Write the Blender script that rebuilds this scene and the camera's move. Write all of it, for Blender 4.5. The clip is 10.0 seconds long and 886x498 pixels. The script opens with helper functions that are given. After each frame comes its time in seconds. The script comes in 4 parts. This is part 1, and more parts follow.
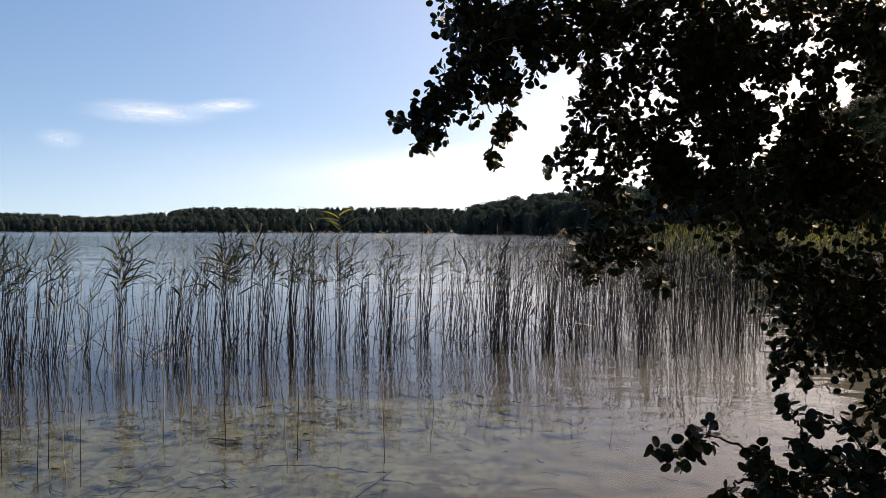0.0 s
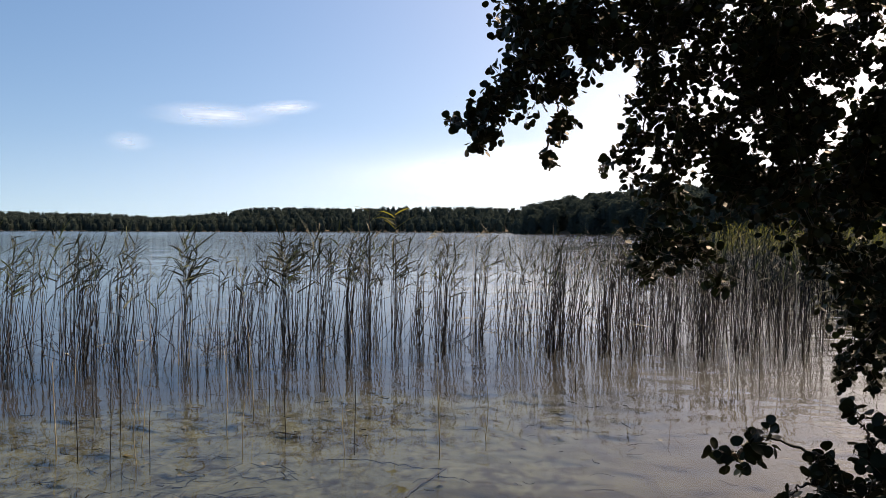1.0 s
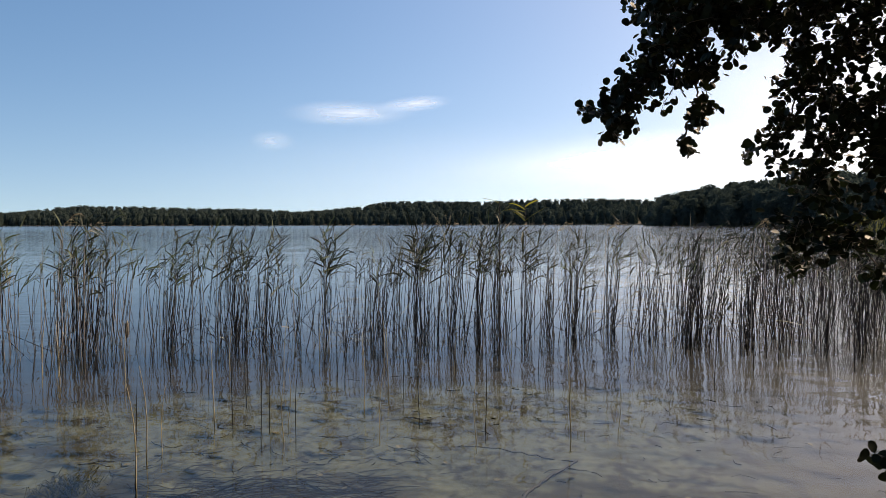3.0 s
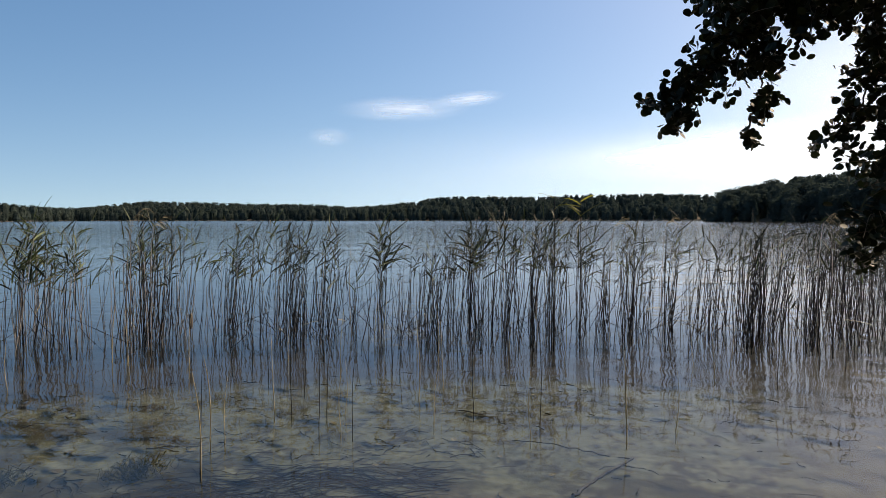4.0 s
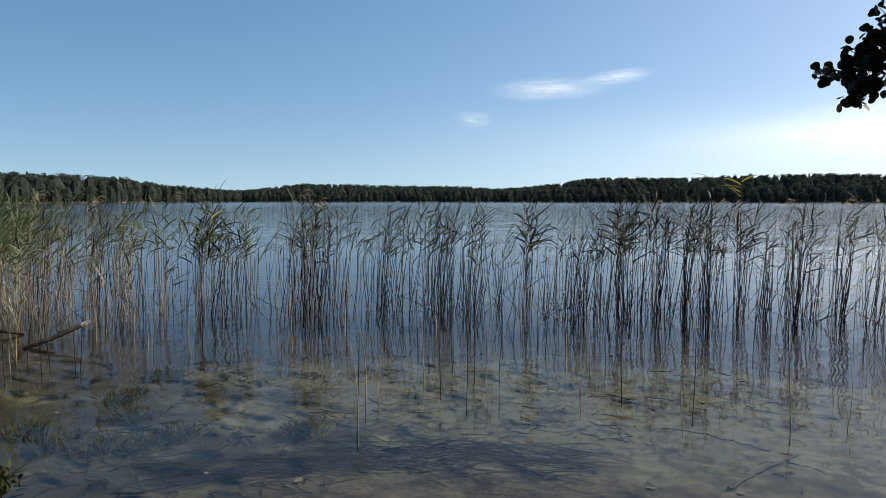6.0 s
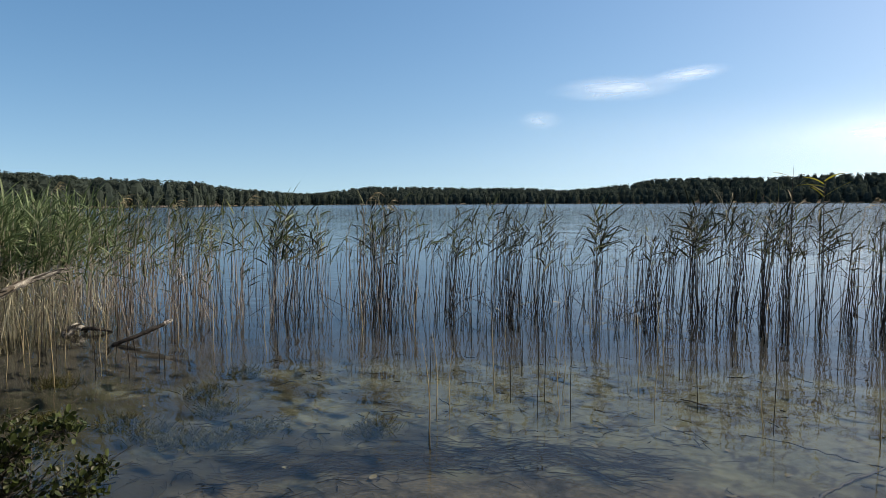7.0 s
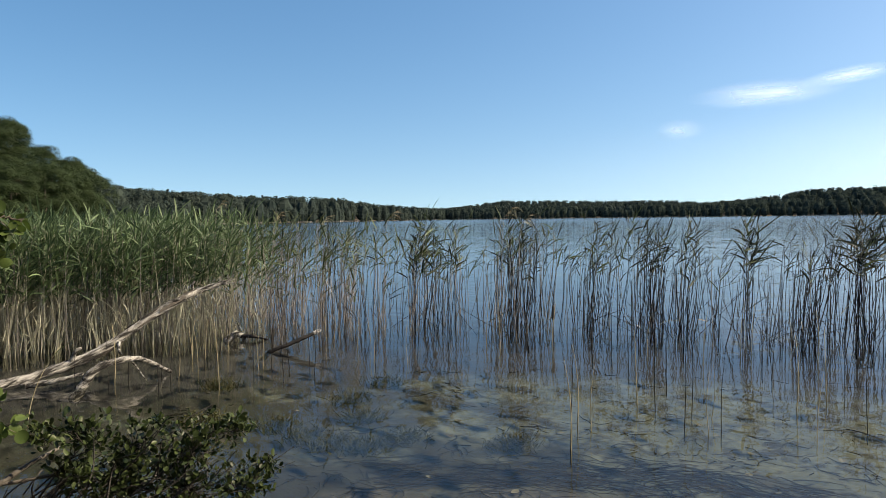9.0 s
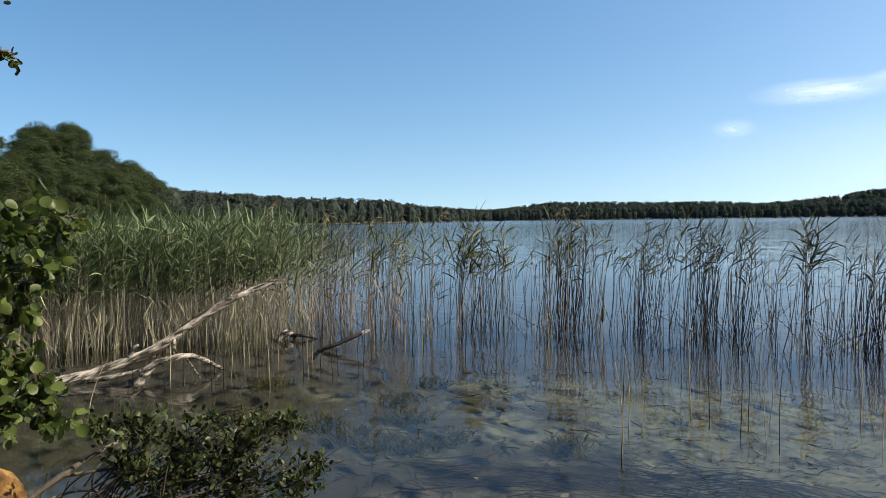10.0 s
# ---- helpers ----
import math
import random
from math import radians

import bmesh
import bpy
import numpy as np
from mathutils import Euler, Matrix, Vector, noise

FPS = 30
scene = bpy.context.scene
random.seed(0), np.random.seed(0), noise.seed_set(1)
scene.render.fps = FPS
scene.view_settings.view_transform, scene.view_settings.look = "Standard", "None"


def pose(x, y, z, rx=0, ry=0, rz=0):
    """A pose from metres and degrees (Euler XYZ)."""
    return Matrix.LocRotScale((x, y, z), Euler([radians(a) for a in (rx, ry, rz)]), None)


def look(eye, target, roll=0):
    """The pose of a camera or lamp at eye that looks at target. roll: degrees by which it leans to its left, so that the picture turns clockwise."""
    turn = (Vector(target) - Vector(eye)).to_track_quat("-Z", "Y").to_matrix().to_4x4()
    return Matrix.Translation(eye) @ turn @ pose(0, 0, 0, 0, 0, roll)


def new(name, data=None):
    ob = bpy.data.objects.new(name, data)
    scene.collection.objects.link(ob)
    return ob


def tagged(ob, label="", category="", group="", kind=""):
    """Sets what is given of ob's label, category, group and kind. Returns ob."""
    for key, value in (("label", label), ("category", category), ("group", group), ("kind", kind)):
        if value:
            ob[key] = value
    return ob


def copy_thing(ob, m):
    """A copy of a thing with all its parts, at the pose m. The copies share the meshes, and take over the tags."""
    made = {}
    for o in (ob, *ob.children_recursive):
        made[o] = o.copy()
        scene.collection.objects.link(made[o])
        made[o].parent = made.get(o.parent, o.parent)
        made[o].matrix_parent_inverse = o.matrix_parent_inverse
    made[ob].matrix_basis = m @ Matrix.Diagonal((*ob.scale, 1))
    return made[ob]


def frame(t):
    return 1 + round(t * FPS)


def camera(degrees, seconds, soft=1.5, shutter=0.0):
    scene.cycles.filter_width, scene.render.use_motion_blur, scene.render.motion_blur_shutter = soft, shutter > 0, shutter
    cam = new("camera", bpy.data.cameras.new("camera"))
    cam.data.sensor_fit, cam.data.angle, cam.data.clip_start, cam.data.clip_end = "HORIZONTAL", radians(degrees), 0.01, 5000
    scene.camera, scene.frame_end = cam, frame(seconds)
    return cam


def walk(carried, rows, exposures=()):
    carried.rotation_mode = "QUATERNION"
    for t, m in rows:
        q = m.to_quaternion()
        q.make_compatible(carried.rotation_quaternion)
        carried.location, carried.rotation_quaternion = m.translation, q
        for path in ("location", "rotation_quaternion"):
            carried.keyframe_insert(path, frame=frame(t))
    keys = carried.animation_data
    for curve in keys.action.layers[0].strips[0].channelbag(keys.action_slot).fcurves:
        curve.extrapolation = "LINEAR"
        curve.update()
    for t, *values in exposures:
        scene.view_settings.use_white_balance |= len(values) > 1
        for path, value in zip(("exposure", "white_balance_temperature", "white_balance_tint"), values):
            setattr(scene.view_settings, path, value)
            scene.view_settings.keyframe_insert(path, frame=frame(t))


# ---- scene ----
cam = camera(64.7, 10.0, soft=0.65)
PATH = [
    (0, pose(0.000, 0.000, 1.600, 88.571, -0.150, 0.000)),
    (0.5, pose(0.000, 0.016, 1.602, 88.634, -0.291, 1.940)),
    (1, pose(-0.001, -0.035, 1.596, 88.531, -0.182, 4.497)),
    (1.5, pose(-0.004, -0.062, 1.593, 88.380, 0.009, 7.227)),
    (2, pose(-0.004, -0.072, 1.588, 88.294, 0.138, 9.735)),
    (2.5, pose(-0.007, -0.075, 1.587, 88.078, 0.175, 12.510)),
    (4, pose(-0.017, -0.105, 1.580, 87.571, 0.061, 19.368)),
    (4.5, pose(-0.020, -0.121, 1.575, 87.103, 0.015, 21.931)),
    (5, pose(-0.025, -0.121, 1.576, 86.641, -0.219, 25.330)),
    (5.5, pose(-0.026, -0.132, 1.573, 86.331, -0.093, 28.477)),
    (7, pose(-0.058, -0.194, 1.569, 86.259, 0.291, 36.446)),
    (7.5, pose(-0.056, -0.213, 1.561, 86.897, 0.725, 39.655)),
    (8, pose(-0.068, -0.225, 1.569, 87.211, 0.540, 42.295)),
    (8.5, pose(-0.073, -0.244, 1.574, 87.310, 0.607, 44.671)),
    (9, pose(-0.074, -0.264, 1.579, 87.509, 0.700, 47.297)),
    (9.5, pose(-0.071, -0.263, 1.578, 87.587, 0.796, 49.326)),
    (10, pose(-0.097, -0.260, 1.573, 87.656, 0.722, 51.134)),
]
walk(cam, PATH, [(0.0, 0.62, 10000, 22), (2.5, 0.54, 9700, 20), (5.5, 0.41, 9100, 15), (10.0, 0.77, 9000, 12)])

# ---- light ----
SUN_AZ, SUN_EL = 42.0, 42.0
world = bpy.data.worlds.new("sky_world")
scene.world = world
world.use_nodes = True
wn, wl = world.node_tree.nodes, world.node_tree.links
sky = wn.new("ShaderNodeTexSky")
sky.sky_type = "NISHITA"
sky.sun_disc = False
sky.sun_elevation, sky.sun_rotation = radians(SUN_EL), radians(SUN_AZ)
sky.altitude, sky.air_density, sky.dust_density, sky.ozone_density = 50, 0.9, 1.15, 2.0
way = wn.new("ShaderNodeTexCoord")
lift = wn.new("ShaderNodeVectorMath")
lift.operation = "ADD"
lift.inputs[1].default_value = (0, 0, 0.12)
wl.new(way.outputs["Generated"], lift.inputs[0])
unit = wn.new("ShaderNodeVectorMath")
unit.operation = "NORMALIZE"
wl.new(lift.outputs[0], unit.inputs[0])
wl.new(unit.outputs[0], sky.inputs["Vector"])
clear = wn.new("ShaderNodeHueSaturation")
clear.inputs["Saturation"].default_value = 1.34
wl.new(sky.outputs[0], clear.inputs["Color"])
wl.new(clear.outputs[0], wn["Background"].inputs[0])
wn["Background"].inputs[1].default_value = 0.148
sun = new("sun", bpy.data.lights.new("sun", "SUN"))
sun.data.energy, sun.data.angle, sun.data.color = 4.9, radians(0.5), (1.0, 0.97, 0.91)
to_sun = Vector((math.sin(radians(SUN_AZ)) * math.cos(radians(SUN_EL)), math.cos(radians(SUN_AZ)) * math.cos(radians(SUN_EL)), math.sin(radians(SUN_EL))))
sun.matrix_world = look(to_sun * 50, (0, 0, 0))

# ---- materials ----


def shader(name):
    m = bpy.data.materials.new(name)
    m.use_nodes = True
    n, l = m.node_tree.nodes, m.node_tree.links
    return m, n, l, n["Principled BSDF"]


def ramp(n, stops):
    r = n.new("ShaderNodeValToRGB")
    e = r.color_ramp.elements
    while len(e) < len(stops):
        e.new(0.5)
    for k, (p, c) in enumerate(stops):
        e[k].position, e[k].color = p, (*c, 1)
    return r


def noise_node(n, l, vec, scale, detail=4.0, rough=0.55):
    t = n.new("ShaderNodeTexNoise")
    t.inputs["Scale"].default_value, t.inputs["Detail"].default_value, t.inputs["Roughness"].default_value = scale, detail, rough
    if vec:
        l.new(vec, t.inputs["Vector"])
    return t


def plant(name, dark, light, rough=0.5, through_light=0.25, island=True, grain=30.0, gloss=0.2):
    """Leaf or stalk: colour varies from piece to piece and along its length; some light passes."""
    m, n, l, b = shader(name)
    geo = n.new("ShaderNodeNewGeometry")
    info = n.new("ShaderNodeObjectInfo")
    tex = n.new("ShaderNodeTexCoord")
    ns = noise_node(n, l, tex.outputs["Object"], grain, 3)
    add = n.new("ShaderNodeMath")
    add.operation = "ADD"
    l.new(geo.outputs["Random Per Island"] if island else info.outputs["Random"], add.inputs[0])
    l.new(ns.outputs[0], add.inputs[1])
    half = n.new("ShaderNodeMath")
    half.operation = "MULTIPLY"
    half.inputs[1].default_value = 0.5
    l.new(add.outputs[0], half.inputs[0])
    mid = tuple((a + c) / 2 for a, c in zip(dark, light))
    r = ramp(n, [(0.2, dark), (0.5, mid), (0.8, light)])
    l.new(half.outputs[0], r.inputs[0])
    l.new(r.outputs[0], b.inputs["Base Color"])
    b.inputs["Roughness"].default_value = rough
    b.inputs["Specular IOR Level"].default_value = gloss
    tr = n.new("ShaderNodeBsdfTranslucent")
    hs = n.new("ShaderNodeHueSaturation")
    hs.inputs["Value"].default_value, hs.inputs["Saturation"].default_value = 1.5, 1.1
    l.new(r.outputs[0], hs.inputs["Color"])
    l.new(hs.outputs[0], tr.inputs[0])
    mix = n.new("ShaderNodeMixShader")
    mix.inputs[0].default_value = through_light
    l.new(b.outputs[0], mix.inputs[1])
    l.new(tr.outputs[0], mix.inputs[2])
    l.new(mix.outputs[0], n["Material Output"].inputs[0])
    return m


def rough_solid(name, stops, scale, bump_scale, bump, rough=0.85, stretch=(1, 1, 1), tip=0.0):
    m, n, l, b = shader(name)
    tex = n.new("ShaderNodeTexCoord")
    mp = n.new("ShaderNodeMapping")
    mp.inputs["Scale"].default_value = stretch
    turn = n.new("ShaderNodeMapping")
    turn.inputs["Rotation"].default_value = (radians(tip), 0, 0)
    l.new(tex.outputs["Object"], turn.inputs[0])
    l.new(turn.outputs[0], mp.inputs[0])
    a = noise_node(n, l, mp.outputs[0], scale, 6)
    r = ramp(n, stops)
    l.new(a.outputs[0], r.inputs[0])
    l.new(r.outputs[0], b.inputs["Base Color"])
    c = noise_node(n, l, mp.outputs[0], bump_scale, 6, 0.65)
    bp = n.new("ShaderNodeBump")
    bp.inputs["Distance"].default_value = bump
    l.new(c.outputs[0], bp.inputs["Height"])
    l.new(bp.outputs[0], b.inputs["Normal"])
    b.inputs["Roughness"].default_value = rough
    return m


def water_material():
    m, n, l, b = shader("lake_water")
    n.remove(b)
    tex = n.new("ShaderNodeTexCoord")
    rot = n.new("ShaderNodeMapping")
    rot.inputs["Rotation"].default_value = (0, 0, radians(-20))
    rot.inputs["Scale"].default_value = (0.7, 1.0, 1.0)
    l.new(tex.outputs["Object"], rot.inputs[0])
    fine = noise_node(n, l, rot.outputs[0], 4.4, 0.6, 0.5)
    swell = noise_node(n, l, rot.outputs[0], 1.3, 2, 0.5)
    calm = noise_node(n, l, tex.outputs["Object"], 0.22, 2, 0.5)
    patch = n.new("ShaderNodeMapRange")
    patch.inputs["From Min"].default_value, patch.inputs["From Max"].default_value = 0.38, 0.62
    patch.inputs["To Min"].default_value, patch.inputs["To Max"].default_value = 0.35, 1.0
    l.new(calm.outputs[0], patch.inputs[0])
    # calm in the lee of the reeds, ruffled by the wind out on the lake
    far_off = n.new("ShaderNodeVectorMath")
    far_off.operation = "LENGTH"
    l.new(tex.outputs["Object"], far_off.inputs[0])
    ruffle = n.new("ShaderNodeMapRange")
    ruffle.inputs["From Min"].default_value, ruffle.inputs["From Max"].default_value = 9.0, 160.0
    ruffle.inputs["To Min"].default_value, ruffle.inputs["To Max"].default_value = 1.0, 3.0
    l.new(far_off.outputs["Value"], ruffle.inputs[0])
    rising = n.new("ShaderNodeMapRange")
    rising.inputs["From Min"].default_value, rising.inputs["From Max"].default_value = 5.5, 10.0
    rising.inputs["To Min"].default_value, rising.inputs["To Max"].default_value = 1.15, 2.2
    l.new(far_off.outputs["Value"], rising.inputs[0])
    breeze = n.new("ShaderNodeMath")
    breeze.operation = "MULTIPLY"
    l.new(ruffle.outputs[0], breeze.inputs[0])
    l.new(rising.outputs[0], breeze.inputs[1])
    gain = n.new("ShaderNodeMath")
    gain.operation = "MULTIPLY"
    l.new(patch.outputs[0], gain.inputs[0])
    l.new(breeze.outputs[0], gain.inputs[1])
    trains = n.new("ShaderNodeTexWave")
    trains.bands_direction = "Y"
    trains.inputs["Scale"].default_value, trains.inputs["Distortion"].default_value = 0.75, 7.0
    trains.inputs["Detail"].default_value, trains.inputs["Detail Scale"].default_value = 1.0, 0.7
    l.new(rot.outputs[0], trains.inputs["Vector"])
    both = n.new("ShaderNodeMath")
    both.operation = "MULTIPLY_ADD"
    both.inputs[1].default_value = 0.15
    l.new(trains.outputs["Fac"], both.inputs[0])
    l.new(fine.outputs[0], both.inputs[2])
    scaled = n.new("ShaderNodeMath")
    scaled.operation = "MULTIPLY"
    l.new(both.outputs[0], scaled.inputs[0])
    l.new(gain.outputs[0], scaled.inputs[1])
    b1 = n.new("ShaderNodeBump")
    b1.inputs["Distance"].default_value = RIPPLE
    l.new(scaled.outputs[0], b1.inputs["Height"])
    b2 = n.new("ShaderNodeBump")
    b2.inputs["Distance"].default_value = SWELL
    l.new(swell.outputs[0], b2.inputs["Height"])
    l.new(b1.outputs[0], b2.inputs["Normal"])
    slow = n.new("ShaderNodeMapping")
    slow.inputs["Rotation"].default_value = (0, 0, radians(-12))
    slow.inputs["Scale"].default_value = (0.3, 1.0, 1.0)
    l.new(tex.outputs["Object"], slow.inputs[0])
    long = noise_node(n, l, slow.outputs[0], 0.5, 1.0, 0.4)
    b3 = n.new("ShaderNodeBump")
    b3.inputs["Distance"].default_value = LONG
    l.new(long.outputs[0], b3.inputs["Height"])
    l.new(b2.outputs[0], b3.inputs["Normal"])
    b2 = b3
    fres = n.new("ShaderNodeFresnel")
    fres.inputs["IOR"].default_value = 1.33
    l.new(b2.outputs[0], fres.inputs["Normal"])
    gl = n.new("ShaderNodeBsdfGlossy")
    unresolved = n.new("ShaderNodeMapRange")
    unresolved.inputs["From Min"].default_value, unresolved.inputs["From Max"].default_value = 35.0, 300.0
    unresolved.inputs["To Min"].default_value, unresolved.inputs["To Max"].default_value = 0.004, 0.10
    l.new(far_off.outputs["Value"], unresolved.inputs[0])
    l.new(unresolved.outputs[0], gl.inputs["Roughness"])
    l.new(b2.outputs[0], gl.inputs["Normal"])
    tr = n.new("ShaderNodeBsdfTransparent")
    tr.inputs[0].default_value = (0.95, 0.965, 0.92, 1)
    mix = n.new("ShaderNodeMixShader")
    l.new(fres.outputs[0], mix.inputs[0])
    l.new(tr.outputs[0], mix.inputs[1])
    l.new(gl.outputs[0], mix.inputs[2])
    l.new(mix.outputs[0], n["Material Output"].inputs[0])
    return m


def bed_material():
    """Pale sand with dark drifts of rotten litter, painted darker where deep water would swallow light, and leafy soil
    above the water.
    """
    m, n, l, b = shader("lake_bed")
    tex = n.new("ShaderNodeTexCoord")
    sep = n.new("ShaderNodeSeparateXYZ")
    l.new(tex.outputs["Object"], sep.inputs[0])

    def blend(fac, c1, c2):
        x = n.new("ShaderNodeMix")
        x.data_type = "RGBA"
        l.new(fac, x.inputs["Factor"])
        for sock, c in ((x.inputs[6], c1), (x.inputs[7], c2)):
            if isinstance(c, tuple):
                sock.default_value = (*c, 1)
            else:
                l.new(c, sock)
        return x.outputs[2]

    def band(value, lo, hi):
        r = n.new("ShaderNodeMapRange")
        r.inputs["From Min"].default_value, r.inputs["From Max"].default_value = lo, hi
        l.new(value, r.inputs[0])
        return r.outputs[0]

    grain = noise_node(n, l, tex.outputs["Object"], 14, 6, 0.6)
    sand = ramp(n, [(0.3, (0.058, 0.068, 0.053)), (0.55, (0.102, 0.117, 0.093)), (0.75, (0.157, 0.175, 0.142))])
    l.new(grain.outputs[0], sand.inputs[0])
    stretch = n.new("ShaderNodeMapping")
    stretch.inputs["Rotation"].default_value = (0, 0, radians(-25))
    stretch.inputs["Scale"].default_value = (0.7, 1.5, 1.0)
    l.new(tex.outputs["Object"], stretch.inputs[0])
    drift = noise_node(n, l, stretch.outputs[0], 1.35, 7, 0.64)
    # more weed and rotten leaves gather in the corner by the fallen log
    corner = n.new("ShaderNodeMath")
    corner.operation = "MULTIPLY_ADD"
    corner.inputs[1].default_value = 0.20
    cove = n.new("ShaderNodeMath")
    cove.operation = "MULTIPLY_ADD"
    cove.inputs[1].default_value = 1.15
    l.new(sep.outputs["Y"], cove.inputs[0])
    l.new(sep.outputs["X"], cove.inputs[2])
    l.new(band(cove.outputs[0], 1.9, -1.3), corner.inputs[0])
    # and the wind has swept a long drift of it along the shore
    out = n.new("ShaderNodeVectorMath")
    out.operation = "LENGTH"
    l.new(tex.outputs["Object"], out.inputs[0])
    swept = n.new("ShaderNodeMath")
    swept.operation = "MULTIPLY"
    l.new(band(out.outputs["Value"], 4.06, 4.24), swept.inputs[0])
    l.new(band(out.outputs["Value"], 4.66, 4.46), swept.inputs[1])
    heap = n.new("ShaderNodeMath")
    heap.operation = "MULTIPLY_ADD"
    heap.inputs[1].default_value = 0.12
    l.new(swept.outputs[0], heap.inputs[0])
    l.new(drift.outputs[0], heap.inputs[2])
    l.new(heap.outputs[0], corner.inputs[2])
    colour = blend(band(corner.outputs[0], 0.55, 0.68), sand.outputs[0], (0.026, 0.027, 0.018))
    speck = noise_node(n, l, tex.outputs["Object"], 4.6, 5, 0.72)
    # coarse brown grit close under the bank
    grit = ramp(n, [(0.35, (0.026, 0.024, 0.019)), (0.5, (0.066, 0.062, 0.050)), (0.68, (0.125, 0.117, 0.096))])
    l.new(noise_node(n, l, tex.outputs["Object"], 30, 5, 0.7).outputs[0], grit.inputs[0])
    margin = n.new("ShaderNodeMath")
    margin.operation = "MULTIPLY_ADD"
    margin.inputs[1].default_value = -1.3
    l.new(drift.outputs[0], margin.inputs[0])
    l.new(out.outputs["Value"], margin.inputs[2])
    colour = blend(band(margin.outputs[0], 3.56, 3.34), colour, grit.outputs[0])
    colour = blend(band(speck.outputs[0], 0.52, 0.62), colour, (0.028, 0.028, 0.021))
    # matted rhizomes and rotten stalks, thin and winding, where the drifts are
    along = n.new("ShaderNodeMapping")
    along.inputs["Rotation"].default_value = (0, 0, radians(35))
    along.inputs["Scale"].default_value = (1.5, 0.6, 1.0)
    l.new(tex.outputs["Object"], along.inputs[0])
    tangle = noise_node(n, l, along.outputs[0], 2.8, 3, 0.6)
    half = n.new("ShaderNodeMath")
    half.operation = "SUBTRACT"
    half.inputs[1].default_value = 0.5
    l.new(tangle.outputs[0], half.inputs[0])
    fold = n.new("ShaderNodeMath")
    fold.operation = "ABSOLUTE"
    l.new(half.outputs[0], fold.inputs[0])
    threads = n.new("ShaderNodeMath")
    threads.operation = "MULTIPLY"
    l.new(band(fold.outputs[0], 0.050, 0.0), threads.inputs[0])
    l.new(band(speck.outputs[0], 0.40, 0.56), threads.inputs[1])
    colour = blend(threads.outputs[0], colour, (0.022, 0.021, 0.018))
    # darkened with distance: stands in for the light lost in deeper water
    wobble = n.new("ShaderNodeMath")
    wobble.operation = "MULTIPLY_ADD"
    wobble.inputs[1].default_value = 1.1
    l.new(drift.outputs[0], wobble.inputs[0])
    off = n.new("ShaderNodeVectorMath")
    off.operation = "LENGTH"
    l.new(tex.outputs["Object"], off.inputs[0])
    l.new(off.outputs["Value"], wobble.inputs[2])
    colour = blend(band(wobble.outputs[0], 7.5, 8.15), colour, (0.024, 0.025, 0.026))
    # and darkened towards the right, again painted in place of deeper water
    right_dim = n.new("ShaderNodeMath")
    right_dim.operation = "MULTIPLY_ADD"
    right_dim.inputs[1].default_value = 1.6
    l.new(drift.outputs[0], right_dim.inputs[0])
    l.new(sep.outputs["X"], right_dim.inputs[2])
    colour = blend(band(right_dim.outputs[0], 1.0, 2.3), colour, (0.045, 0.047, 0.045))
    soil = ramp(n, [(0.35, (0.025, 0.02, 0.013)), (0.6, (0.09, 0.07, 0.04)), (0.75, (0.16, 0.13, 0.07))])
    l.new(speck.outputs[0], soil.inputs[0])
    colour = blend(band(sep.outputs["Z"], 0.0, 0.03), colour, soil.outputs[0])
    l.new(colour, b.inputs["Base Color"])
    bp = n.new("ShaderNodeBump")
    bp.inputs["Distance"].default_value = 0.02
    l.new(speck.outputs[0], bp.inputs["Height"])
    l.new(bp.outputs[0], b.inputs["Normal"])
    b.inputs["Roughness"].default_value = 0.95
    return m


RIPPLE, SWELL, LONG = 0.0056, 0.004, 0.010
WATER = water_material()
BED = bed_material()
# near-black, well below true leaf green: the tree's own shade is in the colour
SHADED_ALDER = plant("shaded_alder_leaf", (0.006, 0.011, 0.005), (0.019, 0.031, 0.011), 0.6, 0.05)
SHADED_ALDER_PIECE = plant("shaded_alder_leaf_single", (0.006, 0.011, 0.005), (0.019, 0.031, 0.011), 0.6, 0.05, island=False)
SHRUB_LEAF = plant("shrub_leaf", (0.014, 0.030, 0.010), (0.084, 0.124, 0.037), 0.42, 0.25)
SHRUB_PIECE = plant("shrub_leaf_single", (0.014, 0.030, 0.010), (0.084, 0.124, 0.037), 0.42, 0.25, island=False)
# darker copy of the sapling's leaf, with the bush's shade in its green
SHADED_BUSH_LEAF = plant("shaded_bush_leaf", (0.006, 0.013, 0.006), (0.052, 0.075, 0.026), 0.42, 0.14)
SHADED_BUSH_PIECE = plant("shaded_bush_leaf_single", (0.006, 0.013, 0.006), (0.052, 0.075, 0.026), 0.42, 0.14, island=False)
# darker than real reed: the backlit belt's shade is put into these two colours
BACKLIT_STEM = plant("backlit_reed_stem", (0.0035, 0.0031, 0.0033), (0.021, 0.018, 0.018), 0.65, 0.02)
BACKLIT_LEAF = plant("backlit_reed_leaf", (0.006, 0.009, 0.0055), (0.040, 0.050, 0.027), 0.55, 0.06)
# sunlight is put into this bright yellow-green and its high translucency
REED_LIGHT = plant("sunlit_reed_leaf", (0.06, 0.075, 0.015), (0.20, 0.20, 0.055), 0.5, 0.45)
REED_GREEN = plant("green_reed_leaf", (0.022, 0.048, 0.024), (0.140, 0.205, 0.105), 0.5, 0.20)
# these two paler copies hold the sunlight of the reeds by the log
REED_SIDELIT = plant("sidelit_reed_leaf", (0.022, 0.035, 0.016), (0.115, 0.145, 0.065), 0.55, 0.15)
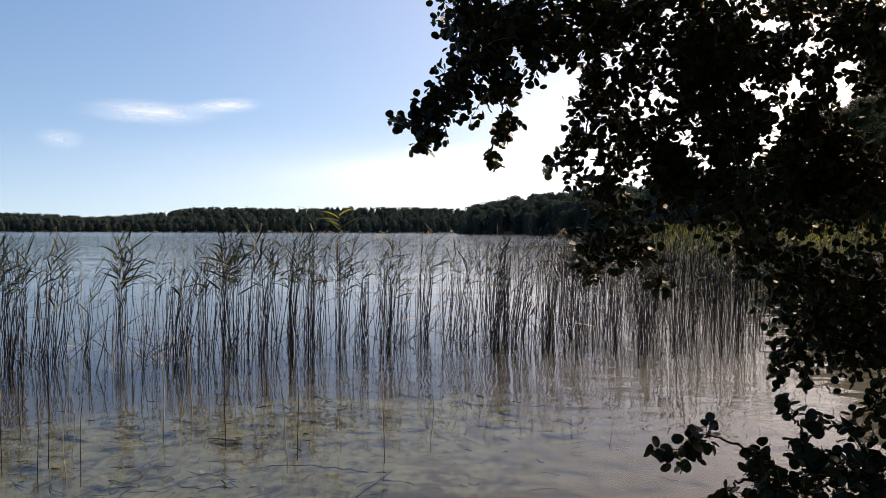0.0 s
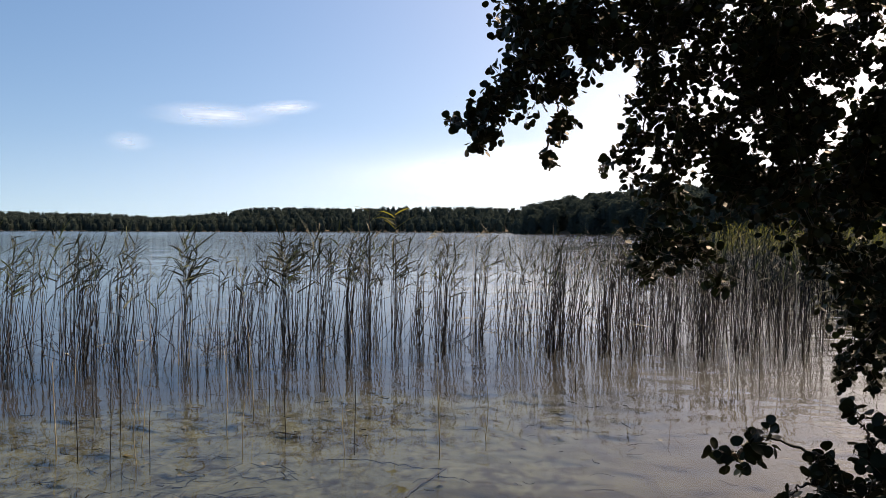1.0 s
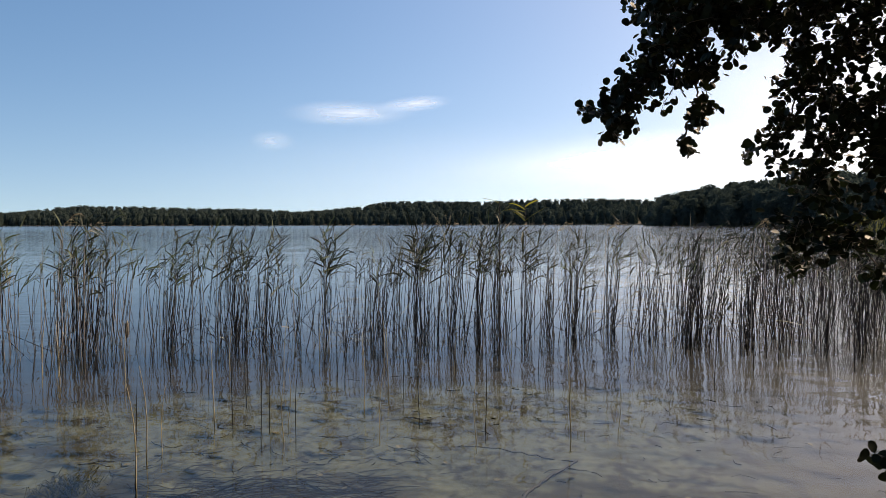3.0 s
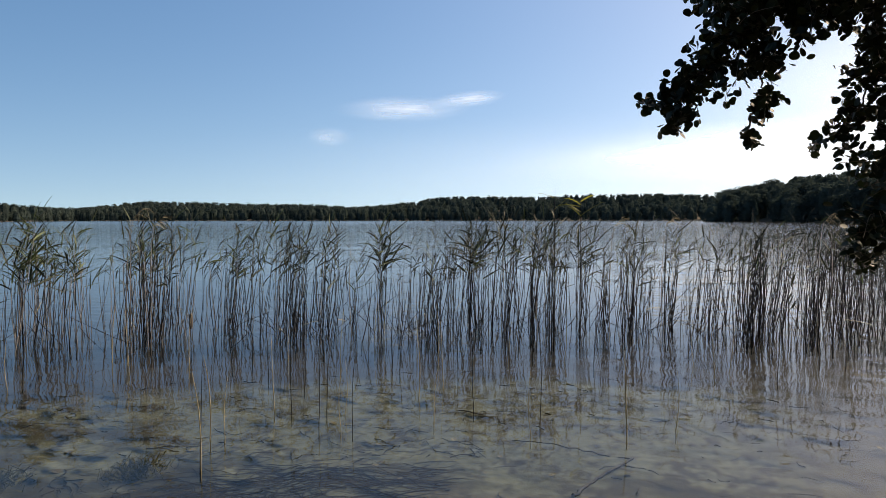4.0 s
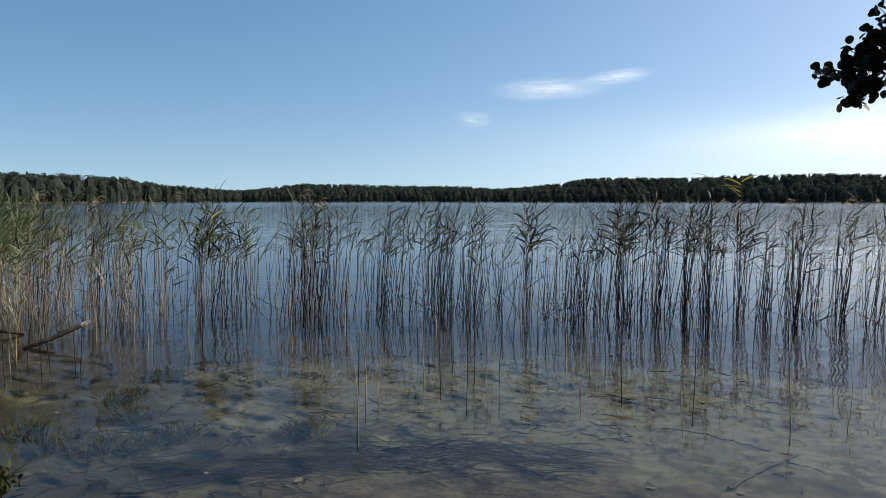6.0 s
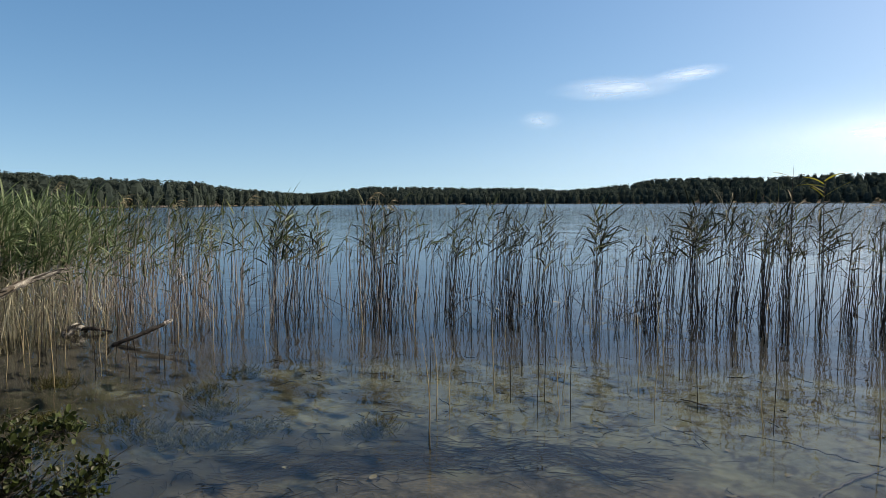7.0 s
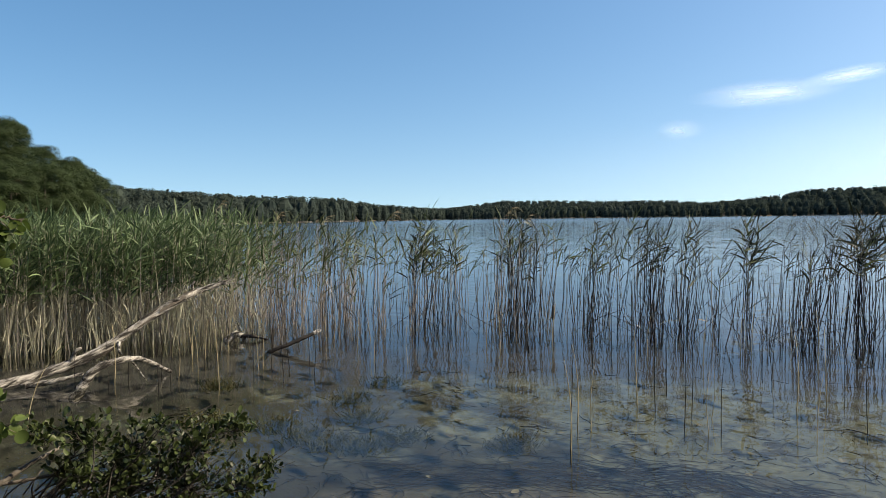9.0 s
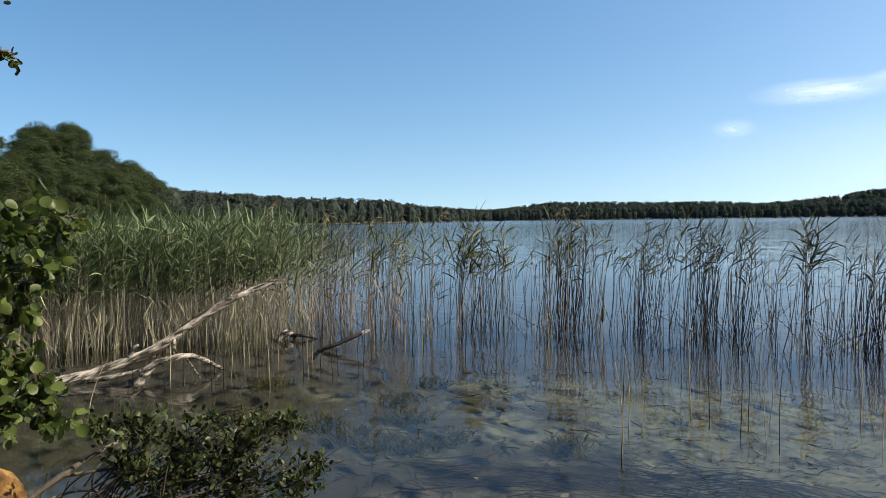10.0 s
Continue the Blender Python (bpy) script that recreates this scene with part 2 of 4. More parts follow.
REED_TAN = plant("tan_reed_stem", (0.055, 0.050, 0.047), (0.31, 0.288, 0.262), 0.65, 0.03)
DRY = plant("dry_straw", (0.17, 0.14, 0.085), (0.46, 0.41, 0.28), 0.7, 0.1)
STRAW = plant("reed_bed_straw", (0.125, 0.128, 0.098), (0.43, 0.43, 0.335), 0.7, 0.1)
WEED = plant("water_weed_frond", (0.035, 0.033, 0.015), (0.14, 0.135, 0.052), 0.7, 0.1)
SUNKEN = plant("sunken_leaf", (0.06, 0.05, 0.03), (0.26, 0.24, 0.16), 0.8, 0.0)
LITTER = plant("sunken_litter", (0.008, 0.007, 0.006), (0.045, 0.040, 0.030), 0.8, 0.0)
FOLIAGE = plant("woodland_foliage", (0.007, 0.016, 0.005), (0.028, 0.049, 0.015), 0.75, 0.1, grain=0.25)
# paler and bluer than the near foliage: distance haze mixed into the colour
HAZY_FOLIAGE = plant("hazy_far_foliage", (0.030, 0.044, 0.042), (0.050, 0.068, 0.058), 0.95, 0.35, grain=0.05, gloss=0.0)
BARK = rough_solid("alder_bark", [(0.3, (0.03, 0.025, 0.02)), (0.7, (0.13, 0.11, 0.09))], 9, 40, 0.01, 0.9, (1, 1, 0.3))
DEADWOOD = rough_solid("bleached_deadwood", [(0.41, (0.022, 0.020, 0.017)), (0.455, (0.15, 0.145, 0.132)), (0.60, (0.48, 0.47, 0.44))], 24, 60, 0.06, 0.85, (1, 0.17, 1), -21.0)
WETWOOD = rough_solid("waterlogged_wood", [(0.35, (0.006, 0.005, 0.004)), (0.62, (0.018, 0.015, 0.012)), (0.78, (0.08, 0.07, 0.055))], 14, 40, 0.01, 0.6)
GREYWOOD = rough_solid("grey_dead_wood", [(0.3, (0.03, 0.026, 0.022)), (0.6, (0.085, 0.076, 0.064)), (0.75, (0.17, 0.155, 0.135))], 12, 40, 0.008, 0.85)
STUMP_MAT = rough_solid("rotten_stump", [(0.38, (0.03, 0.018, 0.009)), (0.52, (0.15, 0.075, 0.022)), (0.68, (0.36, 0.22, 0.06))], 9, 45, 0.03, 0.9)

# ---- mesh helpers ----


class Soup:
    """Collects pieces of geometry into one mesh."""

    def __init__(self):
        self.v, self.f, self.n = [], [], 0

    def add(self, verts, faces):
        verts = np.asarray(verts, dtype=float).reshape(-1, 3)
        self.v.append(verts)
        self.f.extend([tuple(int(i) + self.n for i in q) for q in faces])
        self.n += len(verts)

    def grid(self, verts, rows, cols, closed):
        faces = []
        for i in range(rows - 1):
            for j in range(cols if closed else cols - 1):
                k = (j + 1) % cols
                faces.append((i * cols + j, i * cols + k, (i + 1) * cols + k, (i + 1) * cols + j))
        self.add(verts, faces)

    def mesh(self, name, material, smooth=False):
        me = bpy.data.meshes.new(name)
        me.from_pydata(np.concatenate(self.v).tolist() if self.v else [], [], self.f)
        me.materials.append(material)
        if smooth:
            me.polygons.foreach_set("use_smooth", [True] * len(me.polygons))
        me.update()
        return me


def part(name, soup, material, parent, label="", kind="", smooth=False):
    ob = new(name, soup.mesh(name, material, smooth) if isinstance(soup, Soup) else soup)
    ob.parent = parent
    return tagged(ob, label, kind=kind)


def thing(name, label, category, at=(0, 0, 0), group="", kind=""):
    ob = new(name)
    ob.empty_display_size = 0.1
    ob.location = at
    return tagged(ob, label, category, group, kind)


def tube(soup, points, radii, sides=6, rng=None, rough=0.0):
    """A tapering limb through the points."""
    p = np.asarray(points, dtype=float)
    tan = np.gradient(p, axis=0)
    tan /= np.linalg.norm(tan, axis=1)[:, None] + 1e-9
    ref = np.array([0.3, 0.9, 0.1]) if abs(tan[0][2]) > 0.8 else np.array([0, 0, 1.0])
    u = np.cross(tan, ref)
    u /= np.linalg.norm(u, axis=1)[:, None] + 1e-9
    w = np.cross(tan, u)
    ang = np.arange(sides) * 2 * math.pi / sides
    r = np.asarray(radii, dtype=float)[:, None] * np.ones((1, sides))
    if rng is not None and rough:
        r = r * (1 + rough * (rng.random(r.shape) - 0.5))
    ring = p[:, None, :] + r[:, :, None] * (np.cos(ang)[None, :, None] * u[:, None, :] + np.sin(ang)[None, :, None] * w[:, None, :])
    soup.grid(ring.reshape(-1, 3), len(p), sides, True)
    soup.f.append(tuple(soup.n - sides + j for j in range(sides)))


def smooth_line(points, steps):
    """More points along a bent line, by Catmull-Rom."""
    p = np.asarray(points, dtype=float)
    p = np.vstack([2 * p[0] - p[1], p, 2 * p[-1] - p[-2]])
    out = []
    for i in range(1, len(p) - 2):
        for s in np.arange(steps) / steps:
            a, b, c, d = p[i - 1], p[i], p[i + 1], p[i + 2]
            out.append(0.5 * (2 * b + (c - a) * s + (2 * a - 5 * b + 4 * c - d) * s * s + (3 * b - a - 3 * c + d) * s ** 3))
    out.append(p[-2])
    return np.array(out)


# ---- the lie of the land ----
# compass bearing from the viewpoint (degrees, 0 ahead, positive clockwise), distance of the far shore, height angle of the tree tops
SHORE = [(-180, 6), (-104, 8), (-97, 40), (-86, 105), (-78, 150), (-74.5, 190), (-73, 300), (-65, 400), (-56, 520), (-52, 700), (-47, 1000), (-30, 950), (-12, 850), (1.6, 800), (2.1, 430), (6, 380), (12, 290), (20, 170), (27, 95), (33, 62), (45, 25), (60, 9), (75, 4), (180, 6)]
RIDGE = [(-180, 9), (-100, 9), (-90, 8), (-86, 7.0), (-83, 6.9), (-81.4, 6.9), (-80.4, 7.9), (-79.2, 7.9), (-78.4, 7.4), (-77.6, 6.1), (-76, 5.2), (-75, 4.6), (-74, 3.6), (-73, 2.8), (-69, 2.3), (-62.2, 2.1), (-57.6, 1.88), (-55.9, 1.83), (-54.9, 1.7), (-52.4, 1.13), (-50, 0.9), (-48.6, 0.8), (-46.6, 0.95), (-44.4, 1.22), (-42.5, 1.46)]
RIDGE += [(-39.6, 1.42), (-36.9, 1.33), (-30, 1.3), (-26.4, 1.07), (-24.1, 1.28), (-21.7, 1.52), (-19.7, 1.9), (-17.2, 1.97), (-11.5, 1.92), (-7.2, 2.1), (-3.9, 2.08), (1.7, 1.96), (2.2, 2.2), (3, 2.46), (4.4, 2.62), (6.4, 3.12), (9.8, 3.5), (20, 4.3), (26, 6), (29, 9.5), (32, 13), (40, 13), (180, 9)]
EYE = 1.6


def shore(b):
    return np.interp(b, [s[0] for s in SHORE], [s[1] for s in SHORE])


def ridge(b):
    return np.interp(b, [s[0] for s in RIDGE], [s[1] for s in RIDGE])


def wooded(d):
    """How far the wood climbs behind the shore."""
    return np.clip(0.25 * d, 18, 150)


def hill_top(b):
    d = shore(b)
    return np.maximum((d + wooded(d)) * np.tan(np.radians(ridge(b))) + EYE - tree_height(d), 1.0)


def tree_height(d):
    return np.clip(9 + 0.03 * d, 10, 17)


def near_edge(b):
    """Distance of the water's edge by which the viewer stands."""
    c = np.cos(np.radians(np.clip(b + 18, -78, 78)))
    return np.clip(2.45 / np.maximum(c, 0.05), 2.0, 2.75) + np.interp(b, [-100, -80, -66], [1.0, 0.95, 0.0])


def ground_height(b, r):
    d, e = shore(b), near_edge(b)
    off = r - e
    depth = np.interp(off, [-3, -0.8, 0, 0.6, 2.0, 4.2, 5.4, 8.0, 20, 60], [0.30, 0.12, 0.0, -0.06, -0.10, -0.12, -0.15, -0.20, -0.9, -6])
    inland = r - d
    land = np.interp(inland, [-40, -12, 0, 4], [-6, -1.2, 0.0, 0.5])
    z = np.where(off < 0, depth, np.maximum(depth, np.where(inland > -40, land, -6)))
    w = wooded(d)
    climb = np.clip((inland - 3) / w, 0, 1)
    z = np.where(inland > 3, 0.5 + (hill_top(b) - 0.5) * (climb * climb * (3 - 2 * climb)), z)
    # behind the viewer and to both sides the bank goes on as dry land
    dry = np.interp(b, [-116, -99, 52, 72], [1.0, 0.0, 0.0, 1.0])
    bank = 0.26 + 0.05 * np.clip(r - 2, 0, 60)
    return z * (1 - dry) + bank * dry


def build_ground():
    bearings = np.concatenate([np.arange(-180, -95, 4.0), np.arange(-95, 50, 0.75), np.arange(50, 180, 4.0)])
    radii = np.concatenate([np.linspace(0.05, 2, 6), np.linspace(2.2, 16, 90), np.geomspace(16.6, 60, 18), np.geomspace(64, 1400, 60), [1800, 2600, 4400]])
    bb, rr = np.meshgrid(bearings, radii)
    z = ground_height(bb, rr)
    x, y = rr * np.sin(np.radians(bb)), rr * np.cos(np.radians(bb))
    for k in np.ndindex(z.shape):
        if rr[k] < 30:
            v = Vector((x[k], y[k], 0))
            z[k] += 0.035 * noise.noise(v * 1.7) + 0.015 * noise.noise(v * 5.1) * min(1, rr[k] / 3)
    s = Soup()
    s.grid(np.stack([x, y, z], -1).reshape(-1, 3), len(radii), len(bearings), True)
    s.f.append(tuple(range(len(bearings))))
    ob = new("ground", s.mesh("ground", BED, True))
    tagged(ob, "sandy lake bed, low bank and wooded hills around the lake", "ground", kind="structure")
    return ob


def build_water():
    bearings = np.concatenate([np.arange(-180, 180, 5.0)])
    radii = np.array([1.2, 4, 8, 16, 40, 120, 400, 1200])
    bb, rr = np.meshgrid(bearings, radii)
    s = Soup()
    s.grid(np.stack([rr * np.sin(np.radians(bb)), rr * np.cos(np.radians(bb)), 0 * rr], -1).reshape(-1, 3), len(radii), len(bearings), True)
    tagged(new("water", s.mesh("water", WATER, True)), "clear lake water, gently rippled, mirroring sky and reeds", "lake water", kind="structure")


build_ground()
build_water()

# ---- woods ----


def crown(rng, soup, base, height, width, boughs, count, size, pointed):
    """A crown of lumpy boughs, each a cluster of small leafy clumps, so that the outline is uneven and has gaps."""
    for _ in range(boughs):
        t = rng.uniform(0.06, 0.93)
        a = rng.uniform(0, 2 * math.pi)
        if pointed:
            prof = (1 - t) ** 0.85
            lump = height * rng.uniform(0.05, 0.10) * (1.2 - t)
        else:
            prof = math.sqrt(max(0.0, 1 - ((t - 0.42) / 0.62) ** 2)) * rng.uniform(0.72, 1.08)
            lump = height * rng.uniform(0.09, 0.17)
        rad = max(0.0, 0.5 * width * prof - 0.6 * lump) * math.sqrt(rng.uniform(0.45, 1.0))
        c = np.array((base[0] + rad * math.cos(a), base[1] + rad * math.sin(a), base[2] + height * t))
        u = rng.normal(0, 1, (count, 3))
        u /= np.linalg.norm(u, axis=1)[:, None]
        u[:, 2] = np.where(u[:, 2] < -0.35, -u[:, 2], u[:, 2])
        p = c + u * (lump * np.cbrt(rng.uniform(0.4, 1.0, count)))[:, None] * np.array((1.15, 1.15, 0.8))
        n = 0.8 * u + np.array((0, 0, 0.35)) + rng.normal(0, 0.22, (count, 3))
        n /= np.linalg.norm(n, axis=1)[:, None]
        e1 = np.cross(n, rng.normal(0, 1, (count, 3)))
        e1 /= np.linalg.norm(e1, axis=1)[:, None]
        e2 = np.cross(n, e1)
        sz = size * rng.uniform(0.5, 1.3, count)[:, None]
        k = np.arange(count) * 4 + soup.n
        v = np.stack([p - e1 * sz - e2 * sz * 0.35, p + e1 * sz * 0.2 - e2 * sz, p + e1 * sz + e2 * sz * 0.3, p - e1 * sz * 0.15 + e2 * sz * 0.9], 1)
        soup.v.append(v.reshape(-1, 3))
        soup.f.extend(np.stack([k, k + 1, k + 2, k + 3], 1).tolist())
        soup.n += 4 * count


def crown_core(rng, soup, base, height, width, pointed):
    """The shaded heart of a far crown, uneven all round."""
    rows, cols = 6, 8
    t = np.linspace(0.03, 0.9, rows)
    prof = (1 - t) ** 0.85 if pointed else np.sqrt(np.maximum(0.02, 1 - ((t - 0.42) / 0.55) ** 2))
    r = 0.34 * width * prof[:, None] * rng.uniform(0.75, 1.1, (rows, cols))
    a = np.arange(cols) * 2 * math.pi / cols + rng.uniform(0, 1)
    z = base[2] + height * t[:, None] + rng.uniform(-0.04, 0.04, (rows, cols)) * height
    soup.grid(np.stack([base[0] + r * np.cos(a), base[1] + r * np.sin(a), z], -1).reshape(-1, 3), rows, cols, True)
    soup.f.append(tuple(soup.n - cols + j for j in range(cols)))


def far_woods():
    """The wood on the far shore, one sheet of many tree crowns, by stretches of shore."""
    rng = np.random.default_rng(11)
    for label, b0, b1 in (("dark mixed wood along the distant far shore", -51.5, 1.8), ("dark green wood on the nearer headland", 2.1, 26.0), ("mixed wood on the low hill beyond the reeds", -74.0, -51.5)):
        s = Soup()
        b = b0
        while b < b1:
            d = float(shore(b))
            w = float(wooded(d))
            for row in range(8):
                r = d + 1.5 + w * (row / 7) + rng.uniform(-0.08, 0.08) * w * min(row, 1)
                bb = b + rng.uniform(-0.5, 0.5) * math.degrees(7.0 / d)
                z = float(ground_height(np.array(bb), np.array(r)))
                h = float(tree_height(d)) * rng.uniform(0.92, 1.03) * (0.7 if row == 0 else 1.0)
                at = (r * math.sin(radians(bb)), r * math.cos(radians(bb)), z - 0.5)
                pointed = rng.random() < 0.15
                wide = h * (0.45 if pointed else rng.uniform(0.65, 1.0))
                crown_core(rng, s, at, h * (1.05 if pointed else 0.98), wide, pointed)
                near = d < 420
                crown(rng, s, at, h * (1.08 if pointed else 1.0), wide, 40 if near else 20, 56 if near else 34, h * (0.024 if near else 0.028), pointed)
            b += math.degrees(7.0 / d)
        ob = new("woodland", s.mesh("woodland", HAZY_FOLIAGE))
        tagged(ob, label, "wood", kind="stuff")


def near_trees():
    """The tall trees on the slope beyond the reed bed, those on the shore behind the alder, and unseen ones added
    behind the viewer.
    """
    rng = np.random.default_rng(5)
    kinds = []
    for k in range(6):
        empty = thing("tree", "tall leafy green tree on the wooded shore slope", "tree", group="trees on the shore slope")
        trunk = Soup()
        tube(trunk, [(0, 0, -1.0), (0.1, 0, 4), (0.0, 0.15, 9), (0.1, 0.1, 13)], [0.35, 0.28, 0.18, 0.06], 7)
        part("trunk", trunk, BARK, empty)
        s = Soup()
        wide = rng.uniform(9.5, 13) if k < 5 else 6.5
        crown(rng, s, (0, 0, 0), 16.0, wide, 54, 1050, 0.095, k == 5)
        part("crown", s, FOLIAGE, empty)
        kinds.append(empty)
    spots = []
    for b0, b1 in ((-97, -73.2), (25.5, 46)):
        b = b0
        while b < b1:
            d = float(shore(b))
            w = float(wooded(d))
            for row in range(5):
                r = d + 2 + w * row / 4 + rng.uniform(-1.5, 1.5)
                spots.append((b + rng.uniform(-0.4, 0.4) * math.degrees(6 / d), r))
            b += math.degrees(5.0 / d)
    # unseen trees at the viewer's back, added to keep sky light off the alder
    for b in range(88, 236, 6):
        spots.append((b if b < 180 else b - 360, rng.uniform(13, 16)))
    for k, (b, r) in enumerate(spots):
        d = float(shore(b))
        z = float(ground_height(np.array(b), np.array(r)))
        s = float(tree_height(d)) / 16.0 * rng.uniform(0.92, 1.1)
        m = pose(r * math.sin(radians(b)), r * math.cos(radians(b)), z - 0.3, 0, 0, rng.uniform(0, 360))
        src = kinds[k % 5 if rng.random() < 0.96 else 5]
        if k < 6:
            src = kinds[k]
            src.matrix_basis = m
            src.scale = (s, s, s)
        else:
            copy_thing(src, m @ Matrix.Scale(1, 4)).scale = (s, s, s)


def far_fringe():
    """Pale reeds along the foot of the far wood."""
    rng = np.random.default_rng(19)
    s = Soup()
    for _ in range(6000):
        b = rng.uniform(-73, 2)
        r = float(shore(b)) - rng.uniform(0, 5)
        if noise.noise(Vector((b * 0.5, 3.0, 0))) < -0.05:
            continue
        x, y, w, h = r * math.sin(radians(b)), r * math.cos(radians(b)), rng.uniform(0.2, 0.6), rng.uniform(0.4, 1.3)
        a = rng.uniform(0, math.pi)
        dx, dy = w * math.cos(a), w * math.sin(a)
        s.add([(x - dx, y - dy, -0.1), (x + dx, y + dy, -0.1), (x + dx * 0.3, y + dy * 0.3, h), (x - dx * 0.5, y - dy * 0.5, h * 0.8)], [(0, 1, 2, 3)])
    tagged(new("shore_reeds", s.mesh("shore_reeds", REED_TAN)), "thin pale fringe of reeds along the distant shore", "reeds", kind="stuff")


far_woods()
far_fringe()
near_trees()

# ---- clouds ----


def cloud(label, az, el, wide, high, lean, density, seed, dist=2600.0, soft=0.0):
    m, n, l, b = shader("thin_cloud")
    n.remove(b)
    tex = n.new("ShaderNodeAttribute")
    tex.attribute_name = "place"
    mp = n.new("ShaderNodeMapping")
    mp.inputs["Scale"].default_value = (0.9, 1.7, 1.0)
    mp.inputs["Location"].default_value = (seed, seed * 0.7, 0)
    l.new(tex.outputs["Vector"], mp.inputs[0])
    ns = noise_node(n, l, mp.outputs[0], 1.6, 3, 0.5)
    ln = n.new("ShaderNodeVectorMath")
    ln.operation = "LENGTH"
    l.new(tex.outputs["Vector"], ln.inputs[0])
    fall = n.new("ShaderNodeMapRange")
    fall.interpolation_type = "SMOOTHSTEP"
    fall.inputs["From Min"].default_value, fall.inputs["From Max"].default_value = 1.0, 0.0
    l.new(ln.outputs["Value"], fall.inputs[0])
    wisps = n.new("ShaderNodeMapRange")
    wisps.inputs["From Min"].default_value, wisps.inputs["From Max"].default_value = 0.35 - soft, 0.7
    l.new(ns.outputs[0], wisps.inputs[0])
    a = n.new("ShaderNodeMath")
    a.operation = "MULTIPLY"
    l.new(fall.outputs[0], a.inputs[0])
    l.new(wisps.outputs[0], a.inputs[1])
    c = n.new("ShaderNodeMath")
    c.operation = "MULTIPLY"
    c.inputs[1].default_value = density
    l.new(a.outputs[0], c.inputs[0])
    di, tl, tp = n.new("ShaderNodeBsdfDiffuse"), n.new("ShaderNodeBsdfTranslucent"), n.new("ShaderNodeBsdfTransparent")
    di.inputs[0].default_value = tl.inputs[0].default_value = (0.84, 0.90, 0.96, 1)
    white = n.new("ShaderNodeAddShader")
    l.new(di.outputs[0], white.inputs[0])
    l.new(tl.outputs[0], white.inputs[1])
    mix = n.new("ShaderNodeMixShader")
    l.new(c.outputs[0], mix.inputs[0])
    l.new(tp.outputs[0], mix.inputs[1])
    l.new(white.outputs[0], mix.inputs[2])
    l.new(mix.outputs[0], n["Material Output"].inputs[0])
    k = 25
    g = np.linspace(-1, 1, k)
    gx, gy = np.meshgrid(g, g)
    c_, s_ = math.cos(radians(lean)), math.sin(radians(lean))
    da, de = wide * gx * c_ - high * gy * s_, wide * gx * s_ + high * gy * c_
    azs, els = np.radians(az + da / math.cos(radians(el))), np.radians(np.clip(el + de, 0.5, 89))
    pts = np.stack([np.sin(azs) * np.cos(els), np.cos(azs) * np.cos(els), np.sin(els)], -1) * dist
    soup = Soup()
    soup.grid(pts.reshape(-1, 3), k, k, False)
    ob = new("cloud", soup.mesh("cloud", m, True))
    place = ob.data.attributes.new("place", "FLOAT_VECTOR", "POINT")
    place.data.foreach_set("vector", np.stack([gx, gy, 0 * gx], -1).reshape(-1))
    tagged(ob, label, "cloud", kind="structure")


cloud("thin white streak of cloud in the blue sky", -22.6, 8.9, 5.8, 1.15, 1.0, 0.40, 1.3, soft=0.28)
cloud("thin white wisp of cloud in the blue sky", -17.2, 9.7, 3.2, 0.7, 5.0, 0.40, 4.1, soft=0.28)
cloud("small faint wisp of cloud", -28.6, 6.6, 2.0, 0.9, 0.0, 0.28, 7.7, soft=0.3)
cloud("broad faint veil of cloud low above the hills", 6.0, 5.2, 24.0, 2.6, 2.0, 0.45, 2.2, 3600.0, 0.3)
cloud("faint pale haze of cloud along the horizon", -4.0, 3.0, 46.0, 6.0, 0.0, 0.14, 3.6, 3900.0, 0.9)
cloud("broken white cloud behind the alder, mirrored in the water", 24.0, 19.0, 17.0, 8.0, 6.0, 0.36, 9.4, 3000.0, -0.08)
cloud("thin hazy veil of high cloud towards the sun", 44.0, 8.0, 50.0, 10.0, 0.0, 0.66, 5.2, 4200.0, 0.8)

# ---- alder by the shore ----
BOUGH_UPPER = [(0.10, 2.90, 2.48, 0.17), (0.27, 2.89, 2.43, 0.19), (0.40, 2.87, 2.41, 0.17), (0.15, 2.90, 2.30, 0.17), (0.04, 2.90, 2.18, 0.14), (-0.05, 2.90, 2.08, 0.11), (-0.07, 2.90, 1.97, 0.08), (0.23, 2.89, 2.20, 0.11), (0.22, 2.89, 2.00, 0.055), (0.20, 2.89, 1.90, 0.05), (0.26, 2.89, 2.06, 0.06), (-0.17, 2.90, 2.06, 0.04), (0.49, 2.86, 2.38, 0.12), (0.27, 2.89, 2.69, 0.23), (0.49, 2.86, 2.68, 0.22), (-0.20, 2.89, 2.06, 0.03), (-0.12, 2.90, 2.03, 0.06)]
